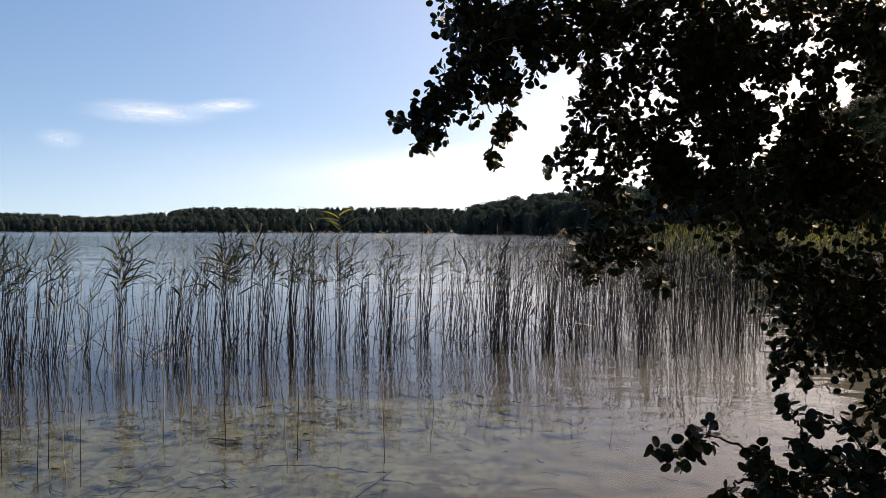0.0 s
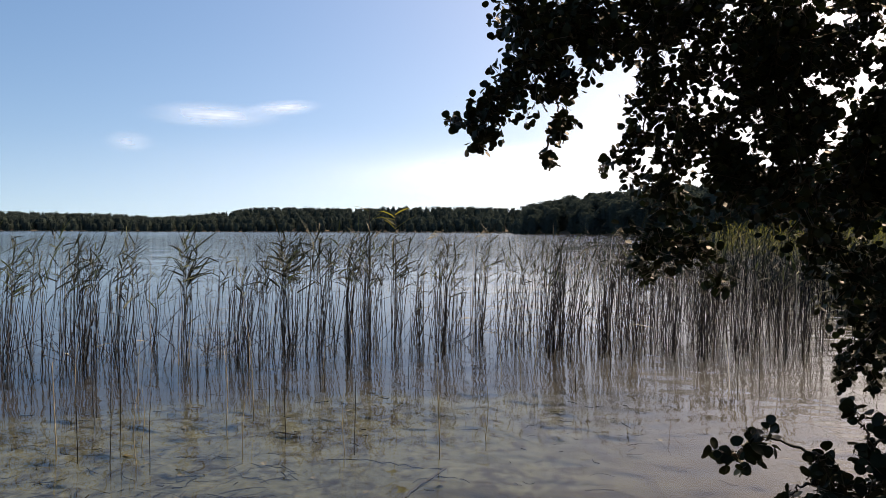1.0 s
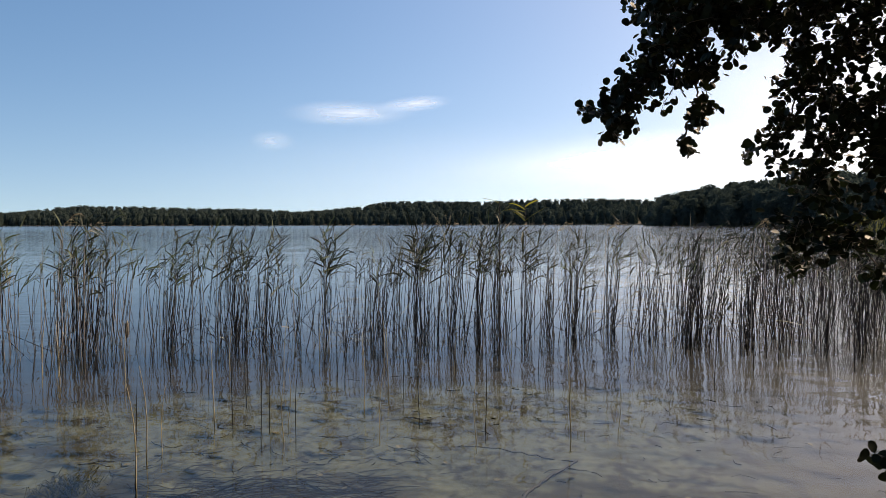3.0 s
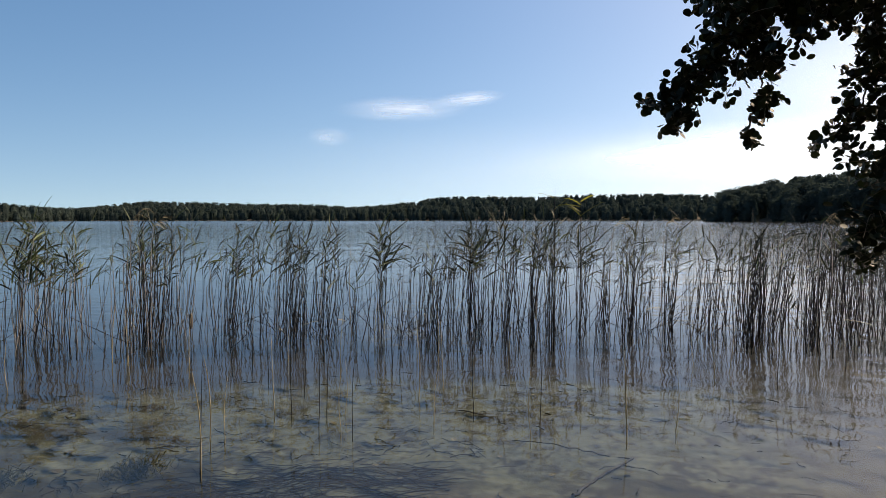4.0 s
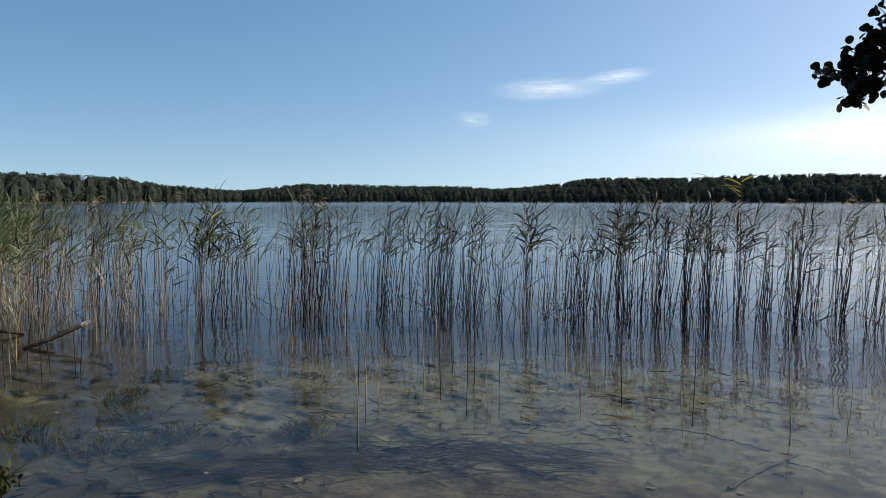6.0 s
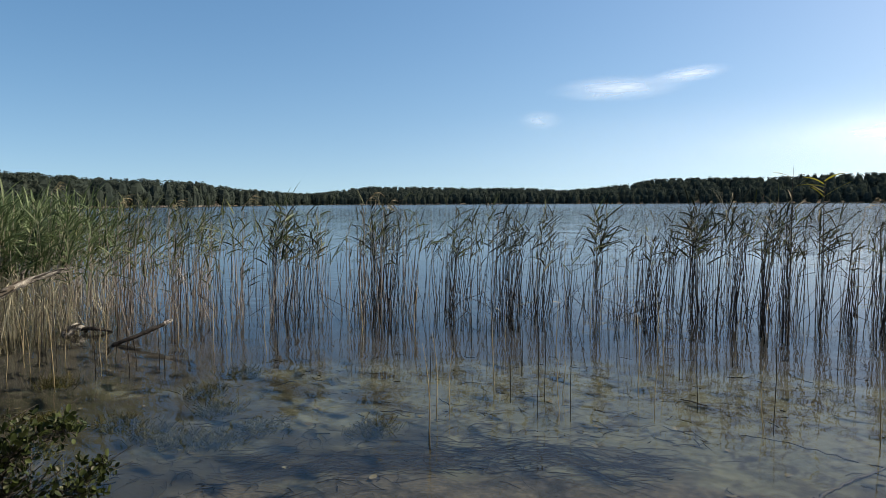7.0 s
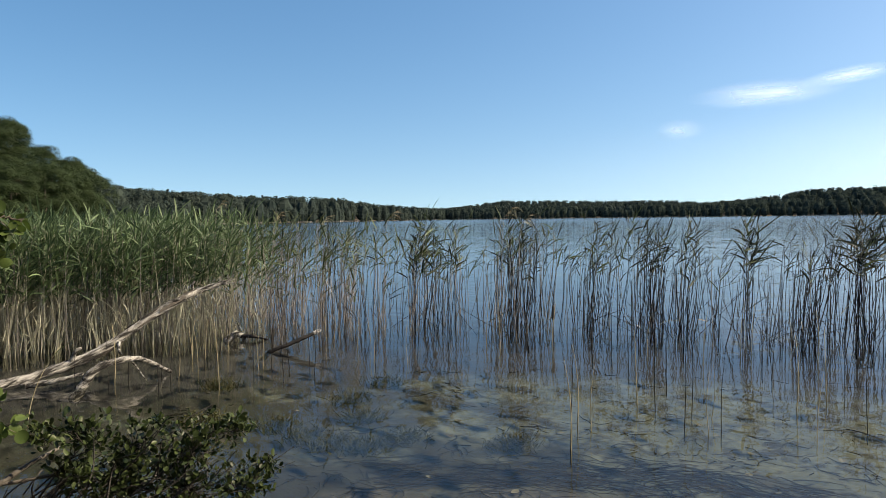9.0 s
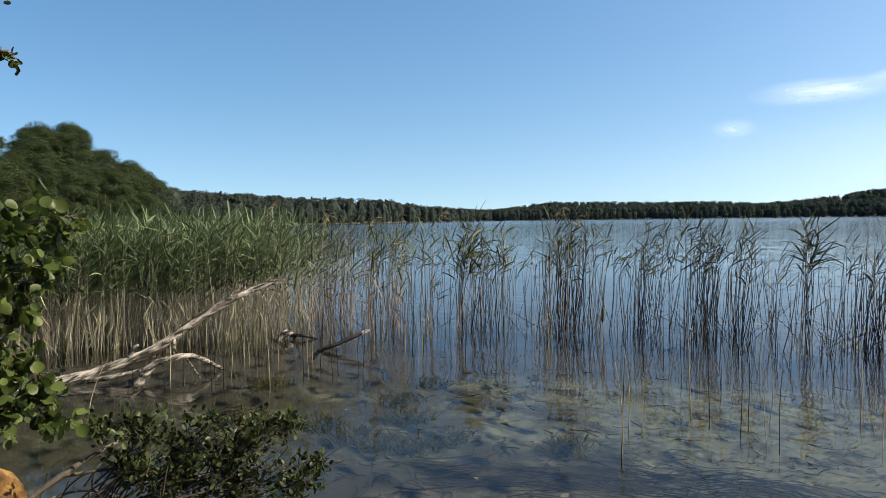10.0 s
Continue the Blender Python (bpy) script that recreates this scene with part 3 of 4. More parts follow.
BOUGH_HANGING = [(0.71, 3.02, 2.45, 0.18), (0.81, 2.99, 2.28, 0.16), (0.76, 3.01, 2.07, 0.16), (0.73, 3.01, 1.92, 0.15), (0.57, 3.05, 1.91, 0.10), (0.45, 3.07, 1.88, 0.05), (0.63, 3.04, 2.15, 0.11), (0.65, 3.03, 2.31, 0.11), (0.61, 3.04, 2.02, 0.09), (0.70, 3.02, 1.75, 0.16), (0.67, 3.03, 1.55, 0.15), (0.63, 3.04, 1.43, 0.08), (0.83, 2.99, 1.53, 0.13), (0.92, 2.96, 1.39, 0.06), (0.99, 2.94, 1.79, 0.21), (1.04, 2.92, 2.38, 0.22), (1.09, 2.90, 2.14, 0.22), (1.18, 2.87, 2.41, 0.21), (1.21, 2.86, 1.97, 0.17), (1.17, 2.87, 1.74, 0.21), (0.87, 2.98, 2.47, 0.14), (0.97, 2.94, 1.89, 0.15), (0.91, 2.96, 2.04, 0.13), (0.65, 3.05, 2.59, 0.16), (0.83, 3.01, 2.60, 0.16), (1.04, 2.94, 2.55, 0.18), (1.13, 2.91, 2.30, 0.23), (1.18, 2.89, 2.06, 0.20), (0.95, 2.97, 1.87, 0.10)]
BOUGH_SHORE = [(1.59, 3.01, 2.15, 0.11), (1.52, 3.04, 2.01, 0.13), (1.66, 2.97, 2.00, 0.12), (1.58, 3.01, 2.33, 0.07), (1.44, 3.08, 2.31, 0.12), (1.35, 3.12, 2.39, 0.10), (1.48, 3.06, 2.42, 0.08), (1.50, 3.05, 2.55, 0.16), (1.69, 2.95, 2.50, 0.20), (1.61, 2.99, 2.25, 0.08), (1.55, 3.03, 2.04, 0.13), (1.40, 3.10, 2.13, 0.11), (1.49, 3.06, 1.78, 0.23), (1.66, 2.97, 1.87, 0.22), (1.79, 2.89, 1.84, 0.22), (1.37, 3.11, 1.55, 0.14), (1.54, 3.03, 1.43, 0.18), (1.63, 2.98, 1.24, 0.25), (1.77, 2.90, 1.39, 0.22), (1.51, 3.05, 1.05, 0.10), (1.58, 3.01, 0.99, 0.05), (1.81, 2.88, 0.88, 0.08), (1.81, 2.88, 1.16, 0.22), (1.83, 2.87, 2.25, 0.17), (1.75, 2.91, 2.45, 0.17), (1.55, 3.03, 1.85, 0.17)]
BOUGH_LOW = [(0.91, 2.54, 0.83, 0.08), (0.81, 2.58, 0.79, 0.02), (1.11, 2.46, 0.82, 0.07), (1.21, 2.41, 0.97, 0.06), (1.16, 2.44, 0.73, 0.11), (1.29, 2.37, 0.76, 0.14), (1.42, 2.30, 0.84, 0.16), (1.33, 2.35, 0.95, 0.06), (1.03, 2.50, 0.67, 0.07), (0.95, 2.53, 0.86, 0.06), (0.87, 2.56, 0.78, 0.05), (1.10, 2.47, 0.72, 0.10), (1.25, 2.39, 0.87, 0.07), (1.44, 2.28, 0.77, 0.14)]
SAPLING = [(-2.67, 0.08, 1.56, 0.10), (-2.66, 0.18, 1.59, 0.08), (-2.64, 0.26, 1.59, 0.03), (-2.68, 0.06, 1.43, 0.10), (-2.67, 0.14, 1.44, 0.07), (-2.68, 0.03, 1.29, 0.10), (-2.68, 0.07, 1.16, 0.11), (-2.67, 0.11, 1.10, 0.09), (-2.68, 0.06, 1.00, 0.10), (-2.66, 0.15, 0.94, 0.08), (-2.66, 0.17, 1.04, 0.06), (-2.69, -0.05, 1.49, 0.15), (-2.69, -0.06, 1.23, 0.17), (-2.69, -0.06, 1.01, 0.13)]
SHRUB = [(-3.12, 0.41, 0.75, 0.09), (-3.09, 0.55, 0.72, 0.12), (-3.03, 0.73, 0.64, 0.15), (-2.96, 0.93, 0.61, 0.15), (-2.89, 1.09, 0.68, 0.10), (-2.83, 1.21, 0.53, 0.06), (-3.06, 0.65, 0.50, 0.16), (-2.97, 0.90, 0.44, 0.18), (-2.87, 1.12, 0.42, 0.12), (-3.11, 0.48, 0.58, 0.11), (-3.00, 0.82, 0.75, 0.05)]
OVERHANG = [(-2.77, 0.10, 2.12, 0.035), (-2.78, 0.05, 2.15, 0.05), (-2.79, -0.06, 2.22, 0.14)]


def leaf_shape(length, fold=0.18):
    """One round alder leaf from its stalk, blunt at the tip, folded along its rib."""
    w = [0.0, 0.30, 0.46, 0.48, 0.34, 0.10]
    y = [0.18, 0.30, 0.50, 0.72, 0.92, 0.99]
    mid = [(0, yy * length, -0.04 * length * (yy - 0.2)) for yy in y]
    left = [(-ww * length, yy * length, fold * ww * length) for ww, yy in zip(w, y)]
    right = [(ww * length, yy * length, fold * ww * length * 0.7) for ww, yy in zip(w, y)]
    v = [(-0.008 * length, 0, 0), (0.008 * length, 0, 0)] + mid + left + right
    f = [(0, 1, 2)]
    for k in range(5):
        f += [(2 + k, 3 + k, 9 + k, 8 + k), (2 + k, 14 + k, 15 + k, 3 + k)]
    return np.array(v, dtype=float), f


LEAF_V, LEAF_F = leaf_shape(1.0)


def leaf_turns(rng, along, count, droop):
    """Poses for leaves: blades spread from the twig, hanging a little, turned at random."""
    out = []
    for _ in range(count):
        d = Vector(along) * 0.4 + Vector(rng.normal(0, 1, 3)) * 0.6 + Vector((0, 0, -droop))
        d.normalize()
        nrm = Vector(rng.normal(0, 1, 3)) * 0.9 + Vector((0, 0, 0.7))
        xx = d.cross(nrm).normalized()
        zz = xx.cross(d)
        out.append(Matrix((xx, d, zz)).transposed())
    return out


def leafy(parent, blobs, root, rng, per_area, size, leaf_mat, piece_mat, wood, singles, depth=0.35, droop=0.3, limb_r=0.006, narrow=1.0):
    """Limbs from the root to each tuft, twigs in it and leaves on the twigs. The leaves of the outermost tufts are pieces of their own."""
    twigs, bulk = Soup(), Soup()
    shapes = []
    for k in range(4):
        lv, lf = leaf_shape(1.0, 0.1 + 0.1 * k)
        s = Soup()
        s.add(lv * np.array([narrow * (0.92 + 0.08 * k), 1, 1]), lf)
        shapes.append(s.mesh("leaf", piece_mat, True))
    order = sorted(blobs, key=lambda q: math.dist(q[:3], root))
    nodes = [np.array(root, dtype=float)]
    far = {tuple(q): math.dist(q[:3], root) for q in blobs}
    budget = sorted(far, key=lambda q: q[3])[: max(3, len(blobs) // 2)]
    made = 0
    for x, y, z, r in order:
        c = np.array((x, y, z))
        away = c - np.array((0, 0, EYE))
        away /= np.linalg.norm(away)
        near = min(nodes, key=lambda q: np.linalg.norm(q - c))
        c = c + away * rng.uniform(-0.2, 0.25) * depth
        nodes.append(c)
        ln = np.linalg.norm(c - near)
        mid = (near + c) / 2 + rng.normal(0, 0.06, 3) * ln + np.array((0, 0, 0.08 * ln))
        line = smooth_line([near, mid, c], 7) + rng.normal(0, 0.004, (15, 3))
        limb = Soup()
        tube(limb, line - np.array(parent.location), np.linspace(limb_r, limb_r * 0.5, 15), 5)
        part("limb", limb, wood, parent, smooth=True)
        free = (x, y, z, r) in budget
        count = int(per_area * r * r) + 4
        n_twig = max(3, count // 9)
        for _ in range(n_twig):
            a = rng.normal(0, 1, 3)
            a /= np.linalg.norm(a)
            e = c + a * r * rng.uniform(0.55, 1.15) + away * rng.normal(0, 0.4) * depth
            st = c - (e - c) * 0.2 + rng.normal(0, 0.15, 3) * r
            tw = smooth_line([st, (st + e) / 2 + rng.normal(0, 0.12, 3) * r, e], 4)
            tube(twigs, tw, np.linspace(0.0022, 0.0009, 9), 3)
            for turn in leaf_turns(rng, (e - st) / (np.linalg.norm(e - st) + 1e-6), max(3, int(count / n_twig)), droop):
                p = tw[rng.integers(3, 9)] + rng.normal(0, 0.1, 3) * r
                ln = size * rng.uniform(0.6, 1.2)
                if made < singles and free:
                    ob = new("leaf", shapes[made % 4])
                    ob.parent = parent
                    ob.matrix_basis = Matrix.Translation(Vector(p) - parent.location) @ (turn.to_4x4() @ Matrix.Scale(ln, 4))
                    made += 1
                else:
                    bulk.add((np.array(turn) @ (LEAF_V * ln * np.array([narrow * rng.uniform(0.85, 1.15), 1, 1])).T).T + p - np.array(parent.location), LEAF_F)
    twigs.v = [v - np.array(parent.location) for v in twigs.v]
    part("brushwood", twigs, wood, parent, kind="stuff")
    part("foliage", bulk, leaf_mat, parent, kind="stuff", smooth=True)


def alder():
    rng = np.random.default_rng(21)
    base = (2.35, 3.05, 0.1)
    tree = thing("alder_tree", "shaded alder tree with round dark leaves overhanging the water", "tree", base)
    trunk = Soup()
    tube(trunk, smooth_line([(0, 0, -0.5), (-0.05, 0.02, 0.5), (-0.14, 0.0, 1.4), (-0.1, 0.1, 2.6), (0.1, 0.2, 4.2)], 6), np.linspace(0.17, 0.07, 25), 12, rng, 0.12)
    part("trunk", trunk, BARK, tree, "dark rough alder trunk", smooth=True)
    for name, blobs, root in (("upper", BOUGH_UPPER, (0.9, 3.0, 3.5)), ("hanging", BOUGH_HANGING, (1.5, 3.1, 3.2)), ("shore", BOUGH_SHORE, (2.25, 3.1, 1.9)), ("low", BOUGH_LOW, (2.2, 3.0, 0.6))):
        leafy(tree, blobs, root, rng, {"low": 5200, "upper": 13800, "hanging": 9800, "shore": 12500}[name], 0.050 if name == "low" else 0.039, SHADED_ALDER, SHADED_ALDER_PIECE, BARK, 75, narrow=0.92)
    # crown overhead and out of view, added to shade the leaves below
    shade_crown = Soup()
    for _ in range(13000):
        u = rng.normal(0, 1, 3)
        u /= np.linalg.norm(u)
        p = np.array((1.9, 1.2, 3.6)) + u * np.array((2.0, 2.2, 1.5)) * rng.uniform(0.55, 1.0)
        if p[2] < 2.95 or (p[0] < 0.2 and p[1] > 1.4):
            continue
        t = leaf_turns(rng, u, 1, 0.3)[0]
        shade_crown.add((np.array(t) @ (LEAF_V * 0.085).T).T + p, LEAF_F)
    for k in range(7):
        a = k * 0.9
        e = np.array((1.9 + 1.6 * math.cos(a), 1.2 + 1.7 * math.sin(a), 3.7))
        limb = Soup()
        tube(limb, smooth_line([(2.3, 3.15, 2.8), ((2.3 + e[0]) / 2, (3.1 + e[1]) / 2, 3.7), e], 6) - np.array(base), np.linspace(0.05, 0.012, 13), 6)
        part("limb", limb, BARK, tree, smooth=True)
    shade_crown.v = [v - np.array(base) for v in shade_crown.v]
    part("crown", shade_crown, SHADED_ALDER, tree, kind="stuff", smooth=True)


alder()


def shore_shrubs():
    rng = np.random.default_rng(8)
    sap = thing("alder_sapling", "young alder sapling with sunlit green leaves on the bank", "sapling", (-2.75, -0.25, 0.15))
    stem = Soup()
    tube(stem, smooth_line([(0, 0, -0.2), (0.0, 0.05, 0.7), (0.02, 0.08, 1.4), (0.05, 0.15, 2.1)], 5), np.linspace(0.016, 0.004, 16), 6)
    part("stem", stem, BARK, sap, smooth=True)
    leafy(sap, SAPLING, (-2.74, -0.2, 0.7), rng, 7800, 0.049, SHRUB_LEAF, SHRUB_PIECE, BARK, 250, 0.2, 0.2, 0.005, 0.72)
    over = thing("alder_tree", "alder with one leafy twig hanging over the bank", "tree", (-3.5, -1.8, 0.2))
    stem = Soup()
    tube(stem, smooth_line([(0, 0, -0.3), (0.05, 0.1, 1.2), (0.1, 0.3, 2.4), (0.1, 0.4, 3.6)], 5), np.linspace(0.09, 0.04, 16), 9, rng, 0.1)
    part("trunk", stem, BARK, over, smooth=True)
    leafy(over, OVERHANG, (-3.4, -1.4, 2.5), rng, 7000, 0.032, SHADED_BUSH_LEAF, SHADED_BUSH_PIECE, BARK, 40, 0.1, 0.3, 0.008, 0.55)
    bush = thing("alder_bush", "low leafy alder bush with bare twigs at the water's edge", "bush", (-2.95, 0.6, 0.05))
    leafy(bush, SHRUB, (-3.1, 0.35, 0.02), rng, 14500, 0.037, SHADED_BUSH_LEAF, SHADED_BUSH_PIECE, WETWOOD, 250, 0.25, -0.35, 0.005, 0.52)
    twigs = Soup()
    for _ in range(130):
        st = np.array((rng.uniform(-3.35, -2.9), rng.uniform(0.05, 0.9), rng.uniform(0.25, 0.5)))
        e = st + np.array((rng.uniform(-0.1, 0.35), rng.uniform(-0.1, 0.55), rng.uniform(-0.05, 0.32)))
        tube(twigs, smooth_line([st, (st + e) / 2 + rng.normal(0, 0.04, 3), e], 4) - np.array(bush.location), np.linspace(0.005, 0.0014, 9), 4)
    part("brushwood", twigs, WETWOOD, bush, "bare dark tangled twigs", kind="stuff")


shore_shrubs()

# ---- dead wood ----


def dead_branch(name, label, lines, roughness=0.3, wood=DEADWOOD):
    """lines: (part name, points, thick radius, thin radius)."""
    rng = np.random.default_rng(len(label))
    at = Vector(lines[0][1][0])
    ob = thing(name, label, "branch" if name != "fallen_log" else "log", at)
    for pname, pts, r0, r1 in lines:
        s = Soup()
        p = smooth_line(pts, 9)
        p = p + rng.normal(0, 0.05 * r0, p.shape) - np.array(at)
        r = np.linspace(r0, r1, len(p)) * (1 + 0.05 * np.sin(np.arange(len(p)) * 0.9) + 0.05 * np.sin(np.arange(len(p)) * 0.31))
        tube(s, p, r, 10, rng, roughness)
        part(pname, s, DEADWOOD if pname == "broken_end" else wood, ob, smooth=True)
    return ob


TRUNK = [(-7.85, 0.1, -0.25), (-7.77, 0.84, 0.0), (-7.77, 1.42, 0.09), (-7.73, 1.96, 0.25), (-7.72, 2.34, 0.47), (-7.67, 2.75, 0.70), (-7.66, 3.03, 0.81), (-7.60, 3.30, 0.89)]


def log_bark(log):
    """Plates of bark still clinging to the fallen trunk, and the splinters of its broken end."""
    rng = np.random.default_rng(83)
    line = smooth_line(TRUNK, 9) - np.array(log.location)
    rad = np.linspace(0.062, 0.026, len(line))
    tan = np.gradient(line, axis=0)
    tan /= np.linalg.norm(tan, axis=1)[:, None]
    side = np.cross(tan, (0, 0, 1.0))
    side /= np.linalg.norm(side, axis=1)[:, None]
    up = np.cross(side, tan)
    for k in range(8):
        n = int(rng.integers(4, 9))
        i0 = int(rng.integers(12, len(line) - n)) if k < 3 else int(rng.integers(34, len(line) - n))
        a0, wide, cols = rng.uniform(-0.9, 2.4), rng.uniform(0.35, 0.9), 5
        rows = []
        for lift in (1.20, 1.05):
            for i in range(n):
                ends = math.sin(math.pi * (i + 0.5) / n) ** 0.4
                for j in range(cols):
                    a = a0 + (j / (cols - 1) - 0.5) * wide * ends * rng.uniform(0.85, 1.15)
                    r = rad[i0 + i] * lift * rng.uniform(0.98, 1.08)
                    rows.append(line[i0 + i] + r * (math.cos(a) * side[i0 + i] + math.sin(a) * up[i0 + i]))
        s = Soup()
        s.grid(rows[: n * cols], n, cols, False)
        s.grid(rows[n * cols:], n, cols, False)
        part("bark_plate", s, GREYWOOD if k % 3 else BARK, log, "dark loose plate of bark", smooth=True)
    for k in range(6):
        s = Soup()
        o = line[-1] + rng.normal(0, 0.012, 3)
        d = tan[-1] * rng.uniform(0.05, 0.14) + rng.normal(0, 0.02, 3)
        tube(s, [o - tan[-1] * 0.03, o + d * 0.5, o + d], [0.009, 0.006, 0.001], 5)
        part("splinter", s, DEADWOOD, log)


fallen = dead_branch("fallen_log", "bleached bare fallen tree trunk slanting out of the water", [
    ("trunk", TRUNK, 0.062, 0.026),
    ("stub", [(-7.72, 2.5, 0.56), (-7.66, 2.66, 0.70), (-7.62, 2.78, 0.74)], 0.025, 0.012),
    ("stub", [(-7.74, 1.7, 0.19), (-7.68, 1.74, 0.30), (-7.66, 1.78, 0.33)], 0.022, 0.012),
    ("stub", [(-7.68, 2.95, 0.80), (-7.64, 2.93, 0.88), (-7.62, 2.95, 0.92)], 0.016, 0.007),
    ("stub", [(-7.68, 2.15, 0.34), (-7.60, 2.12, 0.27), (-7.55, 2.13, 0.22)], 0.018, 0.008),
    ("side_branch", [(-7.7, 1.3, 0.02), (-7.55, 1.55, 0.06), (-7.5, 1.75, 0.1)], 0.03, 0.015)])
log_bark(fallen)
dead_branch("dead_branch", "bleached forked branch arching out of the water", [
    ("limb", [(-7.36, 1.62, -0.12), (-7.32, 1.77, 0.12), (-7.32, 1.93, 0.20), (-7.33, 2.22, 0.20), (-7.43, 2.58, 0.0)], 0.05, 0.018),
    ("twig", [(-7.33, 2.15, 0.19), (-7.28, 2.2, 0.1), (-7.22, 2.26, -0.02)], 0.01, 0.005)])
dead_branch("dead_branch", "dark waterlogged stick poking out of the water", [
    ("limb", [(-7.78, 3.84, -0.10), (-7.66, 3.88, 0.0), (-7.52, 4.07, 0.09), (-7.40, 4.33, 0.20)], 0.032, 0.022),
    ("broken_end", [(-7.405, 4.32, 0.196), (-7.38, 4.37, 0.22), (-7.37, 4.40, 0.232)], 0.024, 0.018)], wood=WETWOOD)
dead_branch("dead_branch", "short dark branch end at the water surface", [
    ("limb", [(-8.70, 4.02, 0.05), (-8.56, 4.12, 0.05), (-8.46, 4.28, 0.0)], 0.028, 0.012)], wood=WETWOOD)
dead_branch("dead_branch", "pale broken piece of wood at the water surface", [
    ("limb", [(-8.82, 3.86, -0.02), (-8.74, 3.97, 0.08), (-8.66, 4.07, 0.02)], 0.055, 0.03)])
dead_branch("dead_branch", "grey dead branch lying under the bush on the bank", [
    ("limb", [(-3.0, -0.1, 0.30), (-3.08, 0.08, 0.50), (-3.14, 0.31, 0.62), (-3.29, 0.56, 0.66)], 0.02, 0.006),
    ("twig", [(-3.12, 0.25, 0.6), (-3.1, 0.5, 0.58), (-3.05, 0.75, 0.5)], 0.007, 0.003),
    ("twig", [(-3.08, 0.1, 0.5), (-3.2, 0.3, 0.5), (-3.3, 0.5, 0.42)], 0.007, 0.003)], wood=GREYWOOD)


def stump():
    bm = bmesh.new()
    bmesh.ops.create_icosphere(bm, subdivisions=4, radius=1.0)
    for v in bm.verts:
        k = 1 + 0.30 * noise.noise(v.co * 1.8) + 0.16 * noise.noise(Vector((v.co.x * 9, v.co.y * 9, v.co.z * 2))) + 0.06 * noise.noise(v.co * 14)
        v.co = Vector((v.co.x * 0.2 * k, v.co.y * 0.2 * k, v.co.z * 0.34 * k))
    me = bpy.data.meshes.new("tree_stump")
    bm.to_mesh(me)
    bm.free()
    me.materials.append(STUMP_MAT)
    me.polygons.foreach_set("use_smooth", [True] * len(me.polygons))
    ob = new("tree_stump", me)
    ob.location = (-3.48, -0.02, 0.32)
    tagged(ob, "rotten orange-brown tree stump on the bank", "stump")


stump()

# ---- reeds ----
WIND = np.array((0.90, 0.42, 0.0))


def reed_blade(rng, start, heading, length, width, lift, droop=0.25):
    """A long narrow leaf that streams from the stem and bends over, creased along its middle."""
    k = 5
    t = np.linspace(0, 1, k)
    side = np.array((-heading[1], heading[0], 0))
    run = length * (t * math.cos(lift) + 0.05 * t * t)
    rise = length * (t * math.sin(lift) - droop * rng.uniform(0.0, 1.5) * t * t)
    c = np.asarray(start) + run[:, None] * heading + rise[:, None] * np.array((0, 0, 1.0)) + (rng.uniform(-.1, .1) * length * t * t)[:, None] * side
    tilt = rng.uniform(-1.2, 1.2)
    w = side * math.cos(tilt) + np.array((0, 0, 1.0)) * math.sin(tilt)
    half = width * np.array([0.35, 0.5, 0.48, 0.32, 0.02])[:, None]
    v = np.concatenate([c - w * half, c + np.array((0, 0, -0.15 * width)), c + w * half])
    f = []
    for i in range(k - 1):
        f += [(i, i + 1, k + i + 1, k + i), (k + i, k + i + 1, 2 * k + i + 1, 2 * k + i)]
    return v, f


def reed_parts(rng, height, leaves, lean=0.08, radius=0.0043, bent=False, broad=1.0, spread=0.40):
    """The stem's line and the blades of one reed that stands at the origin; the blades stream with the wind."""
    tip = np.array((rng.normal(0, lean) * height, rng.normal(0, lean) * height, height)) + WIND * 0.03 * height
    t = np.linspace(0, 1, 6)
    bow = rng.normal(0, 0.028, 3) * height
    stem = t[:, None] * tip + (np.sin(t * math.pi))[:, None] * bow + (t ** 3)[:, None] * WIND * rng.uniform(0.0, 0.035) * height
    if bent:
        stem[4:] += np.array((rng.normal(0, .25), rng.normal(0, .25), -0.25 * height)) * np.array([[0.4], [1.0]])
    stem = np.vstack([[-0.12 * tip[0], -0.12 * tip[1], -0.22], stem])
    rad = radius * rng.uniform(0.65, 1.25) * np.array([1.1, 1.1, 1.05, 1.0, 0.85, 0.6, 0.25])
    blades = []
    for j in range(leaves):
        u = 1 - spread * min(1.0, (j + rng.random()) / leaves) ** 1.1
        p = np.array([np.interp(u, t, stem[1:, a]) for a in range(3)])
        ang = rng.uniform(0, 2 * math.pi)
        hd = WIND * (rng.uniform(0.2, 1.3) if rng.random() < 0.72 else -rng.uniform(0.2, 0.9)) + np.array((math.cos(ang), math.sin(ang), 0)) * 0.6
        hd /= np.linalg.norm(hd)
        lift = rng.uniform(0.9, 1.3) if j == 0 else rng.uniform(0.4, 1.25)
        blades.append(reed_blade(rng, p, hd, broad * rng.uniform(0.14, 0.34), broad * rng.uniform(0.011, 0.022), lift))
    return stem, rad, blades


